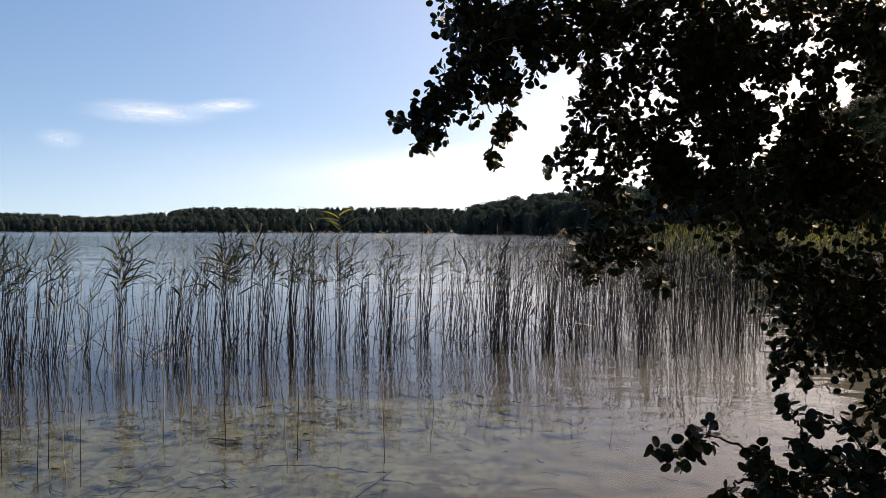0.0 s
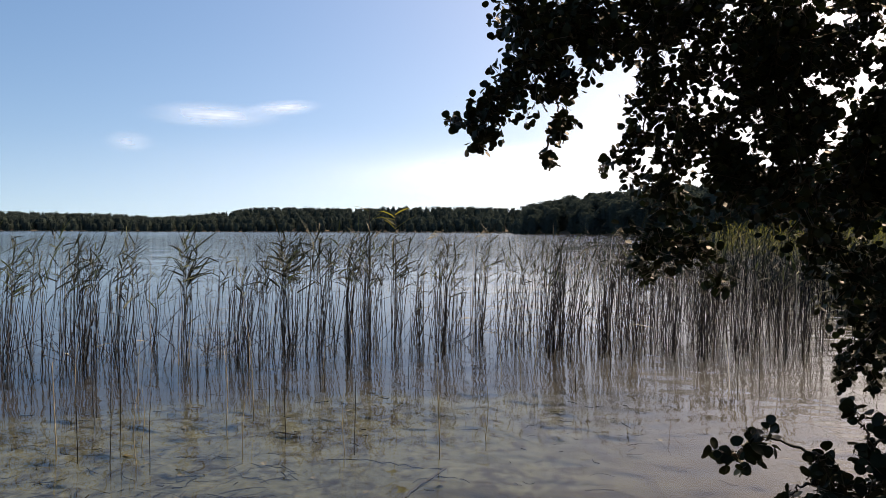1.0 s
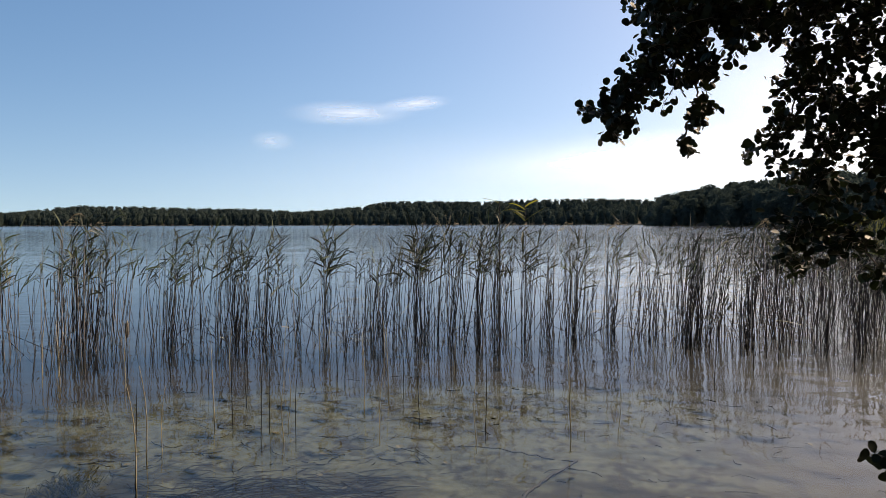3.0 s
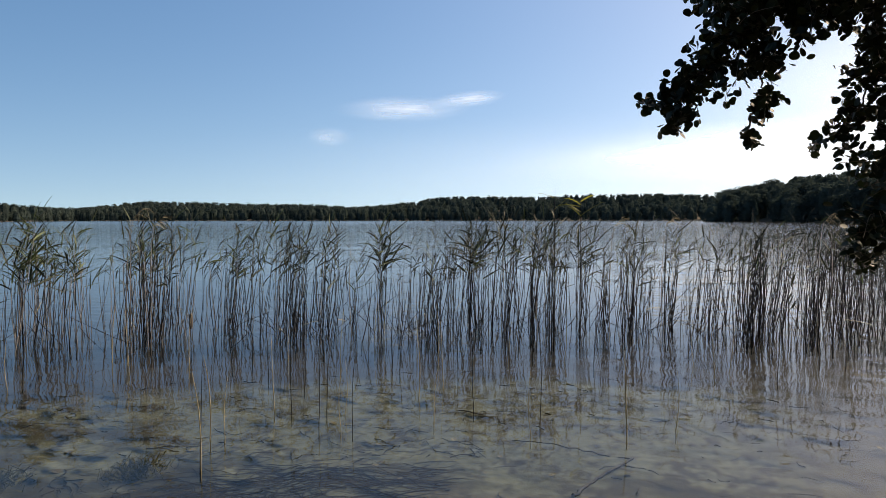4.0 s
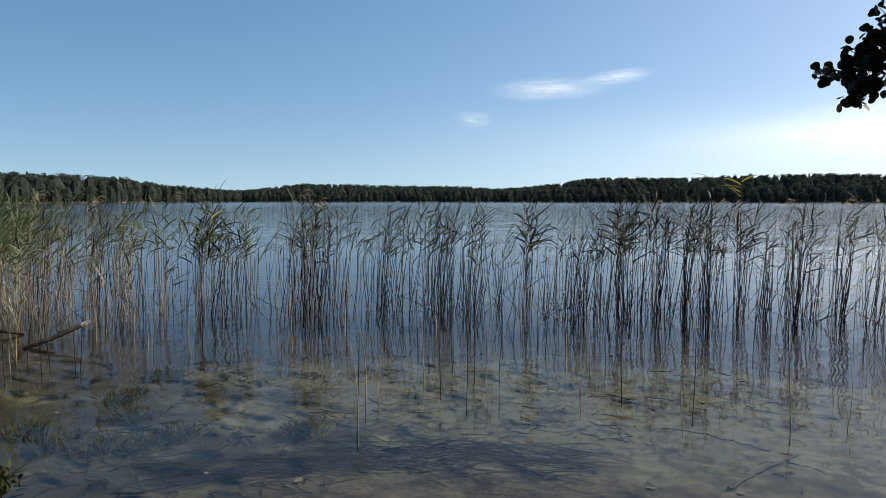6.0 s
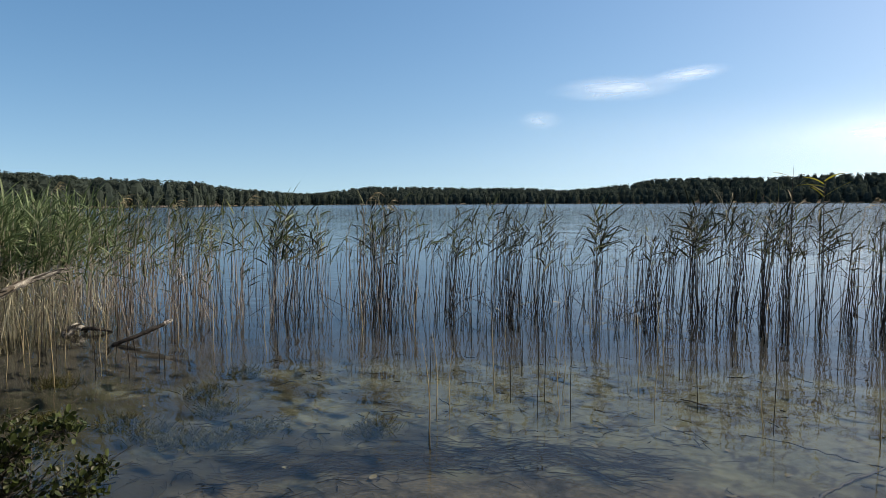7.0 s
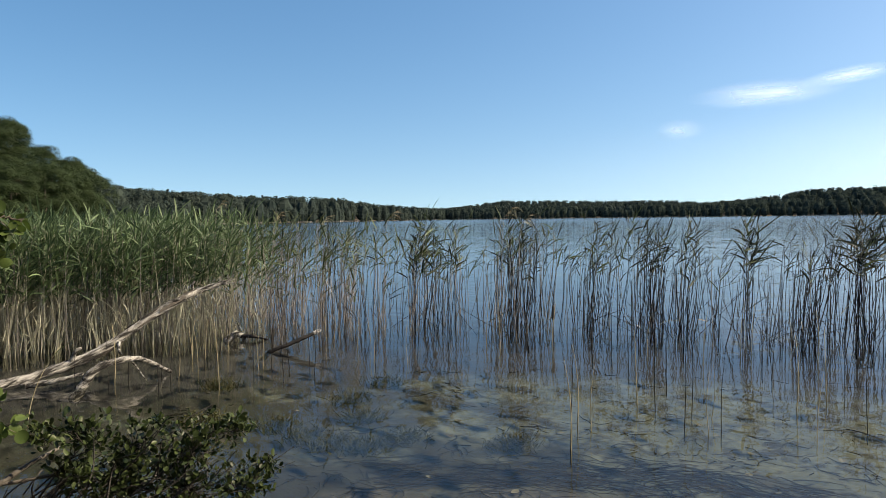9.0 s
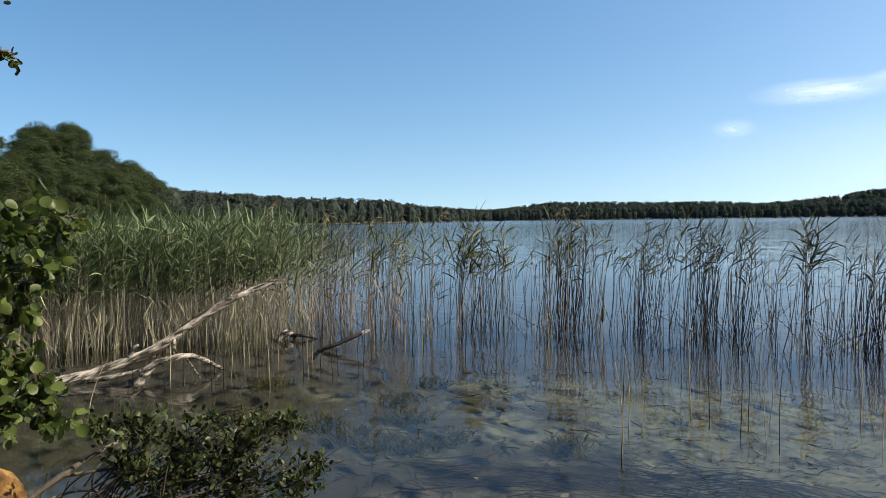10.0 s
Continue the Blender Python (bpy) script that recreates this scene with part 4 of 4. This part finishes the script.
# clumps of the open reed belt: bearing, distance, half width in degrees, stems, share with leaves, tallness
BELT = [(-65.3, 11.6, 1.61, 30, 0.70, 1.00), (-62.0, 11.3, 2.21, 46, 0.75, 1.06), (-57.0, 10.9, 2.05, 34, 0.75, 0.98), (-54.0, 10.6, 0.92, 9, 0.60, 0.95), (-50.9, 10.5, 1.74, 30, 0.95, 1.00), (-48.2, 10.3, 1.58, 16, 0.75, 0.95), (-42.3, 10.1, 3.09, 74, 0.60, 1.05), (-37.0, 9.9, 1.88, 34, 0.60, 0.97), (-32.8, 10.0, 2.13, 30, 0.45, 0.97), (-31.9, 9.8, 0.50, 14, 0.50, 0.97), (-30.8, 9.8, 0.43, 5, 0.10, 0.85), (-29.6, 9.8, 0.60, 17, 0.70, 0.99), (-28.6, 9.7, 0.43, 6, 0.50, 0.92), (-27.0, 9.7, 0.74, 8, 0.15, 0.85)]
BELT += [(-24.7, 9.7, 0.96, 13, 0.95, 0.98), (-23.3, 9.7, 0.35, 4, 0.00, 0.80), (-20.8, 9.6, 1.52, 34, 0.40, 0.97), (-18.5, 9.7, 0.50, 8, 0.40, 0.95), (-17.0, 9.7, 1.04, 27, 0.85, 1.06), (-14.5, 9.8, 1.43, 27, 0.80, 1.05), (-12.2, 9.9, 0.51, 16, 0.70, 0.98), (-10.7, 10.0, 0.78, 25, 0.75, 1.03), (-8.4, 10.1, 0.59, 11, 0.85, 0.93), (-6.6, 10.1, 0.96, 12, 0.20, 0.90), (-4.5, 10.2, 0.81, 23, 0.75, 0.97), (-3.0, 10.3, 0.60, 6, 0.30, 0.85), (-1.5, 10.3, 0.58, 15, 0.70, 1.05), (0.1, 10.4, 0.63, 7, 0.80, 0.97)]
BELT += [(1.8, 10.5, 1.11, 18, 0.15, 0.97), (5.1, 10.6, 2.23, 74, 0.30, 1.03), (8.5, 10.7, 1.25, 30, 0.30, 0.99), (11.1, 10.8, 1.56, 28, 0.30, 0.95), (13.5, 10.8, 1.32, 22, 0.20, 0.90), (16.0, 10.9, 0.84, 15, 0.20, 0.90), (18.9, 11.0, 1.76, 26, 0.15, 0.90), (22.4, 11.1, 1.74, 22, 0.15, 0.90)]
FRONT = [(-2.95, 3.53, 2, 0.03), (-2.5, 4.6, 3, 0.12), (-3.17, 4.2, 2, 0.15), (-2.9, 5.0, 4, 0.4), (-3.9, 6.3, 5, 0.5), (-2.0, 5.6, 4, 0.5), (-1.2, 5.2, 2, 0.3), (-0.6, 5.4, 2, 0.3), (-2.9, 6.8, 7, 0.6), (0.4, 7.6, 4, 0.6), (2.4, 7.4, 3, 0.5), (-5.2, 5.6, 5, 0.6), (-6.4, 4.7, 5, 0.5), (-7.6, 4.9, 7, 0.5), (-7.0, 2.6, 6, 0.3), (-6.8, 3.5, 9, 0.5), (-7.3, 1.9, 4, 0.2), (-7.9, 3.3, 9, 0.5), (-3.6, 7.6, 9, 0.6), (-1.6, 7.9, 9, 0.7)]


def reed_belt():
    rng = np.random.default_rng(33)
    kinds = {(a, b): [] for a in (True, False) for b in (True, False)}
    for k in range(32):
        bare, tan = k % 3 == 2, k % 2 == 1
        h = rng.uniform(1.32, 1.66) if k % 4 else rng.uniform(1.0, 1.35)
        empty = thing("reed", "bare dry reed stem standing in the water" if bare else ("sidelit tan reed with narrow leaves standing in the water" if tan else "slender dark reed with narrow leaves standing in the water"), "reed", group="reeds of the open belt")
        line, rad, blades = reed_parts(rng, h * (0.85 if bare else 1.0), 0 if bare else int(rng.integers(4, 8)), bent=k % 7 == 5)
        s = Soup()
        tube(s, line, rad, 5)
        part("stem", s, REED_TAN if tan else BACKLIT_STEM, empty, smooth=True)
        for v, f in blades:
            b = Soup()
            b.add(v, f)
            part("leaf", b, REED_SIDELIT if tan else BACKLIT_LEAF, empty)
        kinds[bare, tan].append(empty)
    straight = []
    for k in range(5):
        empty = thing("reed", "single straight dry reed stem in the shallow water", "reed", group="reeds of the open belt")
        line, rad, _ = reed_parts(rng, rng.uniform(0.38, 0.75), 0, 0.03, 0.0032)
        s = Soup()
        tube(s, line, rad, 5)
        part("stem", s, BACKLIT_STEM if k % 4 else DRY, empty, smooth=True)
        straight.append(empty)
    first = {tan: kinds[True, tan] + kinds[False, tan] for tan in (True, False)}
    spots = []
    for x, y, n, sp in FRONT:
        for j in range(n):
            m = pose(x + rng.normal(0, sp * 0.7), y + rng.normal(0, sp * 0.7), 0, 0, 0, rng.uniform(0, 360))
            if straight and straight[0].matrix_basis.translation.length < 0.1:
                straight.append(straight.pop(0))
                straight[-1].matrix_basis = m
            else:
                copy_thing(straight[int(rng.integers(0, 5))], m)
    for b, away, wide, n, leafy_share, tall in BELT:
        for j in range(int((1.9 if b > 12 else 1.4) * n)):
            # most stems of a clump stand close together, a few stray
            bb = radians(b + wide * (rng.normal(0, 0.50) if rng.random() < 0.82 else rng.normal(0, 0.9)))
            r = away + rng.normal(0, 0.5)
            spots.append((r * math.sin(bb), r * math.cos(bb), rng.random() > leafy_share, tall, 1.25 if leafy_share > 0.84 else 1.0))
    stems, blades_s, tan_stems, tan_blades = Soup(), Soup(), Soup(), Soup()
    used = 0
    for i in rng.permutation(len(spots)):
        x, y, bare, tall, broad = spots[i]
        # towards the log more reeds take the paler copies, for the sun on them
        tan = bool(rng.random() < np.interp(x, [-9.0, -7.2, -4.5], [0.95, 0.5, 0.08]))
        if used < 185 and broad < 1.2 and rng.random() < 0.6:
            m = pose(x, y, 0, 0, 0, rng.uniform(-35, 35))
            k = tall * rng.uniform(0.82, 1.06)
            if first[tan]:
                src = first[tan].pop()
                src.matrix_basis = m
            else:
                pool = kinds[bool(bare), tan]
                copy_thing(pool[int(rng.integers(0, len(pool)))], m).scale = (1, 1, k)
            used += 1
        else:
            line, rad, blades = reed_parts(rng, tall * (rng.uniform(0.75, 1.5) if bare else rng.uniform(1.12, 1.6)), 0 if bare else int(rng.integers(4, 8)), 0.075, bent=rng.random() < 0.08, broad=broad)
            o = np.array((x, y, 0))
            tube(tan_stems if tan else stems, line + o, rad, 4)
            for v, f in blades:
                (tan_blades if tan else blades_s).add(v + o, f)
    # snapped, slanting dead stems
    for _ in range(150):
        b, away, wide = BELT[int(rng.integers(0, len(BELT)))][:3]
        x, y, sp = away * math.sin(radians(b)), away * math.cos(radians(b)), 0.16 * wide
        a = rng.uniform(0, 2 * math.pi)
        o = np.array((x + rng.normal(0, sp), y + rng.normal(0, sp), -0.1))
        ln, el = rng.uniform(0.4, 1.2), rng.uniform(0.35, 1.2)
        e = o + ln * np.array((math.cos(a) * math.cos(el), math.sin(a) * math.cos(el), math.sin(el)))
        m_ = (o + e) / 2 + rng.normal(0, 0.03, 3)
        tube(stems, [o, m_, e], [0.004, 0.0036, 0.002], 4)
    pale = Soup()
    for _ in range(14):
        b, away, wide = BELT[int(rng.integers(0, len(BELT)))][:3]
        x, y, sp = away * math.sin(radians(b)), away * math.cos(radians(b)), 0.16 * wide
        a = rng.uniform(0, 2 * math.pi)
        v, f = reed_blade(rng, (x + rng.normal(0, sp), y - rng.uniform(0, 0.8), rng.uniform(0.02, 0.4)), np.array((math.cos(a), math.sin(a), 0)), rng.uniform(0.15, 0.35), rng.uniform(0.012, 0.022), rng.uniform(-0.5, 1.0))
        pale.add(v, f)
    # thin, scattered stems all along the belt and out behind it
    for _ in range(230):
        b = radians(rng.uniform(-64, 22))
        r = rng.uniform(8.8, 13.0)
        line, rad, blades = reed_parts(rng, rng.uniform(0.6, 1.45), 0 if rng.random() < 0.75 else 3, 0.09, 0.0034)
        o = np.array((r * math.sin(b), r * math.cos(b), 0))
        tube(stems, line + o, rad, 3)
        for v, f in blades:
            blades_s.add(v + o, f)
    bed = thing("reed_bed", "sparse belt of backlit reeds standing in shallow water", "reeds", kind="stuff")
    part("stems", stems, BACKLIT_STEM, bed, kind="stuff")
    part("leaves", blades_s, BACKLIT_LEAF, bed, kind="stuff")
    part("stems", tan_stems, REED_TAN, bed, "tan side-lit stems", kind="stuff")
    part("leaves", tan_blades, REED_SIDELIT, bed, "paler side-lit brown-green leaves", kind="stuff")
    part("dry_leaves", pale, DRY, bed, "pale broken dry leaves", kind="stuff")


def dense_bed(label, b0, b1, r0, r1, count, hmin, hmax, leaf, seed, leaves=6, straw=STRAW, stalk=REED_TAN, top=0.62):
    rng = np.random.default_rng(seed)
    stems, dry, blades_s = Soup(), Soup(), Soup()
    for _ in range(count):
        b = rng.uniform(b0, b1)
        # the bed thins out towards its open end
        if rng.random() > min(b1 - b, b - b0) / 10.0:
            continue
        b = radians(b)
        r = r0 + (r1 - r0) * rng.random() ** 1.6
        o = np.array((r * math.sin(b), r * math.cos(b), 0))
        line, rad, blades = reed_parts(rng, rng.uniform(hmin, hmax), leaves, 0.10, 0.0044, broad=1.15, spread=top)
        tube(dry if rng.random() < 0.68 else stems, line + o, rad, 3)
        for v, f in blades:
            blades_s.add(v + o, f)
        for _ in range(4):
            p = line[1] + (line[-1] - line[1]) * rng.uniform(0.1, 0.6)
            a = rng.uniform(0, 2 * math.pi)
            v, f = reed_blade(rng, p + o, np.array((math.cos(a), math.sin(a), 0)), rng.uniform(0.12, 0.35), rng.uniform(0.005, 0.012), rng.uniform(-1.45, -0.5) if rng.random() < 0.7 else rng.uniform(0.6, 1.3))
            dry.add(v, f)
    bed = thing("reed_bed", label, "reeds", kind="stuff")
    part("stems", stems, stalk, bed, kind="stuff")
    part("dry_stems", dry, straw, bed, kind="stuff")
    part("leaves", blades_s, leaf, bed, kind="stuff")


reed_belt()
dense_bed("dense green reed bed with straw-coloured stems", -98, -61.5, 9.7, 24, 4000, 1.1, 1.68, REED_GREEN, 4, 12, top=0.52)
dense_bed("thin fringe of reeds beside the dense bed", -68, -53, 9.2, 13, 230, 0.9, 1.6, REED_SIDELIT, 14, 5, REED_TAN)
dense_bed("sunlit yellow-green reeds on the far bank", 12, 38, 26, 55, 1400, 1.3, 2.0, REED_LIGHT, 6, 5)
dense_bed("dense dark reeds beyond the open belt", 5, 31, 12, 24, 850, 1.1, 1.7, BACKLIT_LEAF, 7, 3, BACKLIT_STEM, BACKLIT_STEM)


def tall_reeds():
    """A few reeds that stand out above the belt, with sunlit yellow-green leaves."""
    rng = np.random.default_rng(3)
    for x, y, height, leaves in ((-1.70, 9.11, 2.00, 2), (-1.37, 9.21, 1.88, 6)):
        ob = thing("reed", "tall reed with sunlit yellow-green leaves above the belt", "reed", (x, y, 0), "reeds of the open belt")
        s = Soup()
        tube(s, [(0, 0, -0.2), (0.01, 0, height * 0.5), (0.0, 0.02, height * 0.85), (0.01, 0.02, height)], [0.006, 0.0055, 0.004, 0.0015], 5)
        part("stem", s, BACKLIT_STEM, ob, smooth=True)
        for k in range(leaves):
            a = math.pi + rng.normal(0, 0.5) if k % 3 else rng.normal(0, 0.4)
            v, f = reed_blade(rng, (0.0, 0.01, height * rng.uniform(0.82, 0.97)), np.array((math.cos(a), 0.4 * math.sin(a), 0)), rng.uniform(0.22, 0.38), 0.022, rng.uniform(0.3, 0.8))
            b = Soup()
            b.add(v, f)
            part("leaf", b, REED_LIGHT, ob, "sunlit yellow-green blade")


tall_reeds()


def old_plumes():
    """Last year's tall reeds, each with a bleached, nodding plume that streams with the wind."""
    rng = np.random.default_rng(52)
    for x, y, height in ((-9.44, 4.02, 1.88), (-8.83, 4.57, 1.70), (-8.26, 4.94, 1.62), (-7.43, 5.45, 1.68), (-6.12, 6.31, 1.72), (-5.95, 6.45, 1.62), (-1.03, 9.65, 1.60), (-0.35, 9.6, 1.62), (1.55, 9.9, 1.64)):
        ob = thing("reed", "tall old reed with a bleached nodding plume", "reed", (x, y, 0), "reeds of the open belt")
        s = Soup()
        top = np.array((0.05, 0.02, height * 0.93))
        tube(s, [(0, 0, -0.2), (0.0, 0.01, height * 0.5), (0.02, 0.01, height * 0.8), top], [0.0048, 0.0044, 0.0034, 0.002], 5)
        part("stem", s, REED_TAN, ob, smooth=True)
        p = Soup()
        for k in range(16):
            u = k / 15
            start = top + np.array((0.10, 0.05, 0.11)) * u
            a = rng.normal(0.4, 0.4)
            v, f = reed_blade(rng, start, np.array((math.cos(a), math.sin(a), 0)), rng.uniform(0.07, 0.15), 0.006, rng.uniform(-0.1, 0.8), 0.6)
            p.add(v, f)
        part("plume", p, DRY, ob, "bleached feathery plume")


old_plumes()


def leaning_stalk():
    """A thin dry stalk slanting up from the water before the fallen log."""
    base = (-6.33, 1.01, 0.0)
    ob = thing("reed", "thin dry reed stalk leaning before the fallen log", "reed", base)
    s = Soup()
    line = smooth_line([(-6.33, 0.99, -0.12), (-6.33, 1.01, 0.0), (-6.34, 1.06, 0.20), (-6.33, 1.13, 0.38), (-6.30, 1.25, 0.58)], 5)
    tube(s, line - np.array(base), np.linspace(0.0042, 0.0022, len(line)), 5)
    part("stem", s, DRY, ob, smooth=True)
    rng = np.random.default_rng(71)
    for a, u in ((0.7, 16), (1.3, 18), (0.2, 20)):
        v, f = reed_blade(rng, line[min(u, len(line) - 1)] - np.array(base), np.array((0.3 * math.cos(a), math.sin(a), 0)), 0.2, 0.012, 0.9)
        b = Soup()
        b.add(v, f)
        part("leaf", b, REED_SIDELIT, ob, "narrow grey-green blade")


leaning_stalk()


def cattail():
    ob = thing("cattail", "single cattail with a dark brown seed head", "cattail", (-5.72, 6.86, 0))
    s, h = Soup(), Soup()
    tube(s, [(0, 0, -0.7), (0.0, 0, 0.2), (0.01, 0, 0.62)], [0.005, 0.005, 0.002], 5)
    part("stem", s, BACKLIT_STEM, ob)
    tube(h, [(0.0, 0, 0.25), (0.0, 0, 0.27), (0.005, 0, 0.42), (0.006, 0, 0.45)], [0.006, 0.02, 0.02, 0.006], 8)
    part("seed_head", h, BARK, ob, "dark brown seed head", smooth=True)


cattail()

# ---- on the lake bed ----


def bed_z(x, y):
    v = Vector((x, y, 0))
    z = float(ground_height(np.array(math.degrees(math.atan2(x, y))), np.array(math.hypot(x, y))))
    return z + 0.035 * noise.noise(v * 1.7) + 0.015 * noise.noise(v * 5.1)


def litter():
    rng = np.random.default_rng(17)
    s = Soup()
    heaps = [(rng.uniform(-80, 15), rng.uniform(3.2, 6.5), rng.uniform(-0.6, 0.6)) for _ in range(26)]
    heaps += [(b + rng.uniform(-1, 1), rng.uniform(4.2, 4.8), rng.uniform(-0.9, 0.1)) for b in range(-64, -26, 2)]
    for k in range(1300):
        mat = k % 5 < 2
        if mat:
            # a mat of long stalks, swept into a line along the shore
            b = rng.uniform(-57, -20)
            r = 4.36 + 0.10 * math.sin(b * 0.31) + rng.normal(0, 0.17)
            x, y = r * math.sin(radians(b)), r * math.cos(radians(b))
            a = radians(-b) + rng.normal(0, 0.42)
        elif k % 5 < 4:
            b, r, a0 = heaps[int(rng.integers(0, len(heaps)))]
            x, y = r * math.sin(radians(b)) + rng.normal(0, 0.32), r * math.cos(radians(b)) + rng.normal(0, 0.16)
            a = a0 + rng.normal(0, 0.8)
        else:
            b, r = rng.uniform(-85, 22), 2.8 + 5.0 * rng.random()
            x, y, a = r * math.sin(radians(b)), r * math.cos(radians(b)), rng.uniform(0, math.pi)
        ln, pts, bow = rng.uniform(0.08, 0.42) if mat else rng.uniform(0.04, 0.22), [], rng.normal(0, 0.25 if mat else 0.6)
        for t in (-0.5, -0.15, 0.2, 0.5):
            qx = x + t * ln * math.cos(a) - bow * ln * (t * t) * math.sin(a)
            qy = y + t * ln * math.sin(a) + bow * ln * (t * t) * math.cos(a)
            pts.append((qx, qy, bed_z(qx, qy) + rng.uniform(0.002, 0.014)))
        tube(s, pts, rng.uniform(0.0015, 0.0042 if mat else 0.0048) * np.array([1, 1, 0.9, 0.5]), 3)
    tagged(new("reed_litter", s.mesh("reed_litter", LITTER)), "sunken dead reed stalks and twigs on the lake bed", "litter", kind="stuff")


litter()


def sunken_branch():
    """A thin branch lying on the sand under the water, forked towards its end."""
    rng = np.random.default_rng(61)
    runs = (("limb", ((-0.65, 4.05), (-0.62, 4.2), (-0.54, 4.42), (-0.45, 4.62), (-0.36, 4.84)), 0.013, 0.007), ("twig", ((-0.36, 4.84), (-0.6, 4.9), (-0.95, 5.0), (-1.28, 5.02)), 0.006, 0.003), ("twig", ((-0.42, 4.68), (-0.30, 4.67), (-0.18, 4.60)), 0.005, 0.003))
    ob = thing("sunken_branch", "thin dark forked branch lying on the sandy lake bed", "branch", (-0.5, 4.5, bed_z(-0.5, 4.5)))
    for name, line, r0, r1 in runs:
        p = smooth_line([(x, y, bed_z(x, y) + r0) for x, y in line], 6)
        s = Soup()
        tube(s, p + rng.normal(0, 0.004, p.shape) - np.array(ob.location), np.linspace(r0, r1, len(p)), 6, rng, 0.3)
        part(name, s, WETWOOD, ob, smooth=True)


sunken_branch()


def water_weed():
    """Brown feathery weed growing from the lake bed up to the surface."""
    rng = np.random.default_rng(29)
    spots = [(-4.17, 2.72), (-4.12, 3.06), (-3.45, 3.53), (-6.82, 2.84)]
    for k in range(9):
        b, r = radians(rng.uniform(-70, -54)), rng.uniform(4.6, 7.4)
        spots.append((r * math.sin(b), r * math.cos(b)))
    for x, y in spots:
        z = bed_z(x, y)
        ob = thing("water_weed", "tuft of brown-green weed growing under the water", "water weed", (x, y, z), "weed tufts on the lake bed")
        s = Soup()
        for _ in range(int(rng.integers(200, 280))):
            a, ln = rng.uniform(0, 2 * math.pi), rng.uniform(0.02, 0.11)
            e = np.array((math.cos(a) * ln, math.sin(a) * ln, rng.uniform(0.02, max(0.03, -z - 0.01))))
            st = rng.normal(0, 0.075, 3) * np.array((1, 1, 0))
            tube(s, [st, st + e * 0.6 + rng.normal(0, 0.022, 3), st + e + rng.normal(0, 0.02, 3)], [0.002, 0.0034, 0.001], 3)
        part("fronds", s, WEED, ob, kind="stuff")


water_weed()


def shells():
    """Pale leaves and shells scattered on the sand."""
    rng = np.random.default_rng(41)
    s = Soup()
    for _ in range(70):
        b, r = rng.uniform(-75, 15), 3.0 + 3.8 * rng.random()
        x, y = r * math.sin(radians(b)), r * math.cos(radians(b))
        t = Matrix.Rotation(rng.uniform(0, 6.28), 3, "Z") @ Matrix.Rotation(rng.uniform(-0.3, 0.3), 3, "X")
        s.add((np.array(t) @ (LEAF_V * rng.uniform(0.03, 0.07)).T).T + np.array((x, y, bed_z(x, y) + 0.012)), LEAF_F)
    tagged(new("fallen_leaves", s.mesh("fallen_leaves", SUNKEN)), "pale fallen leaves lying on the sandy lake bed", "leaves", kind="stuff")


shells()
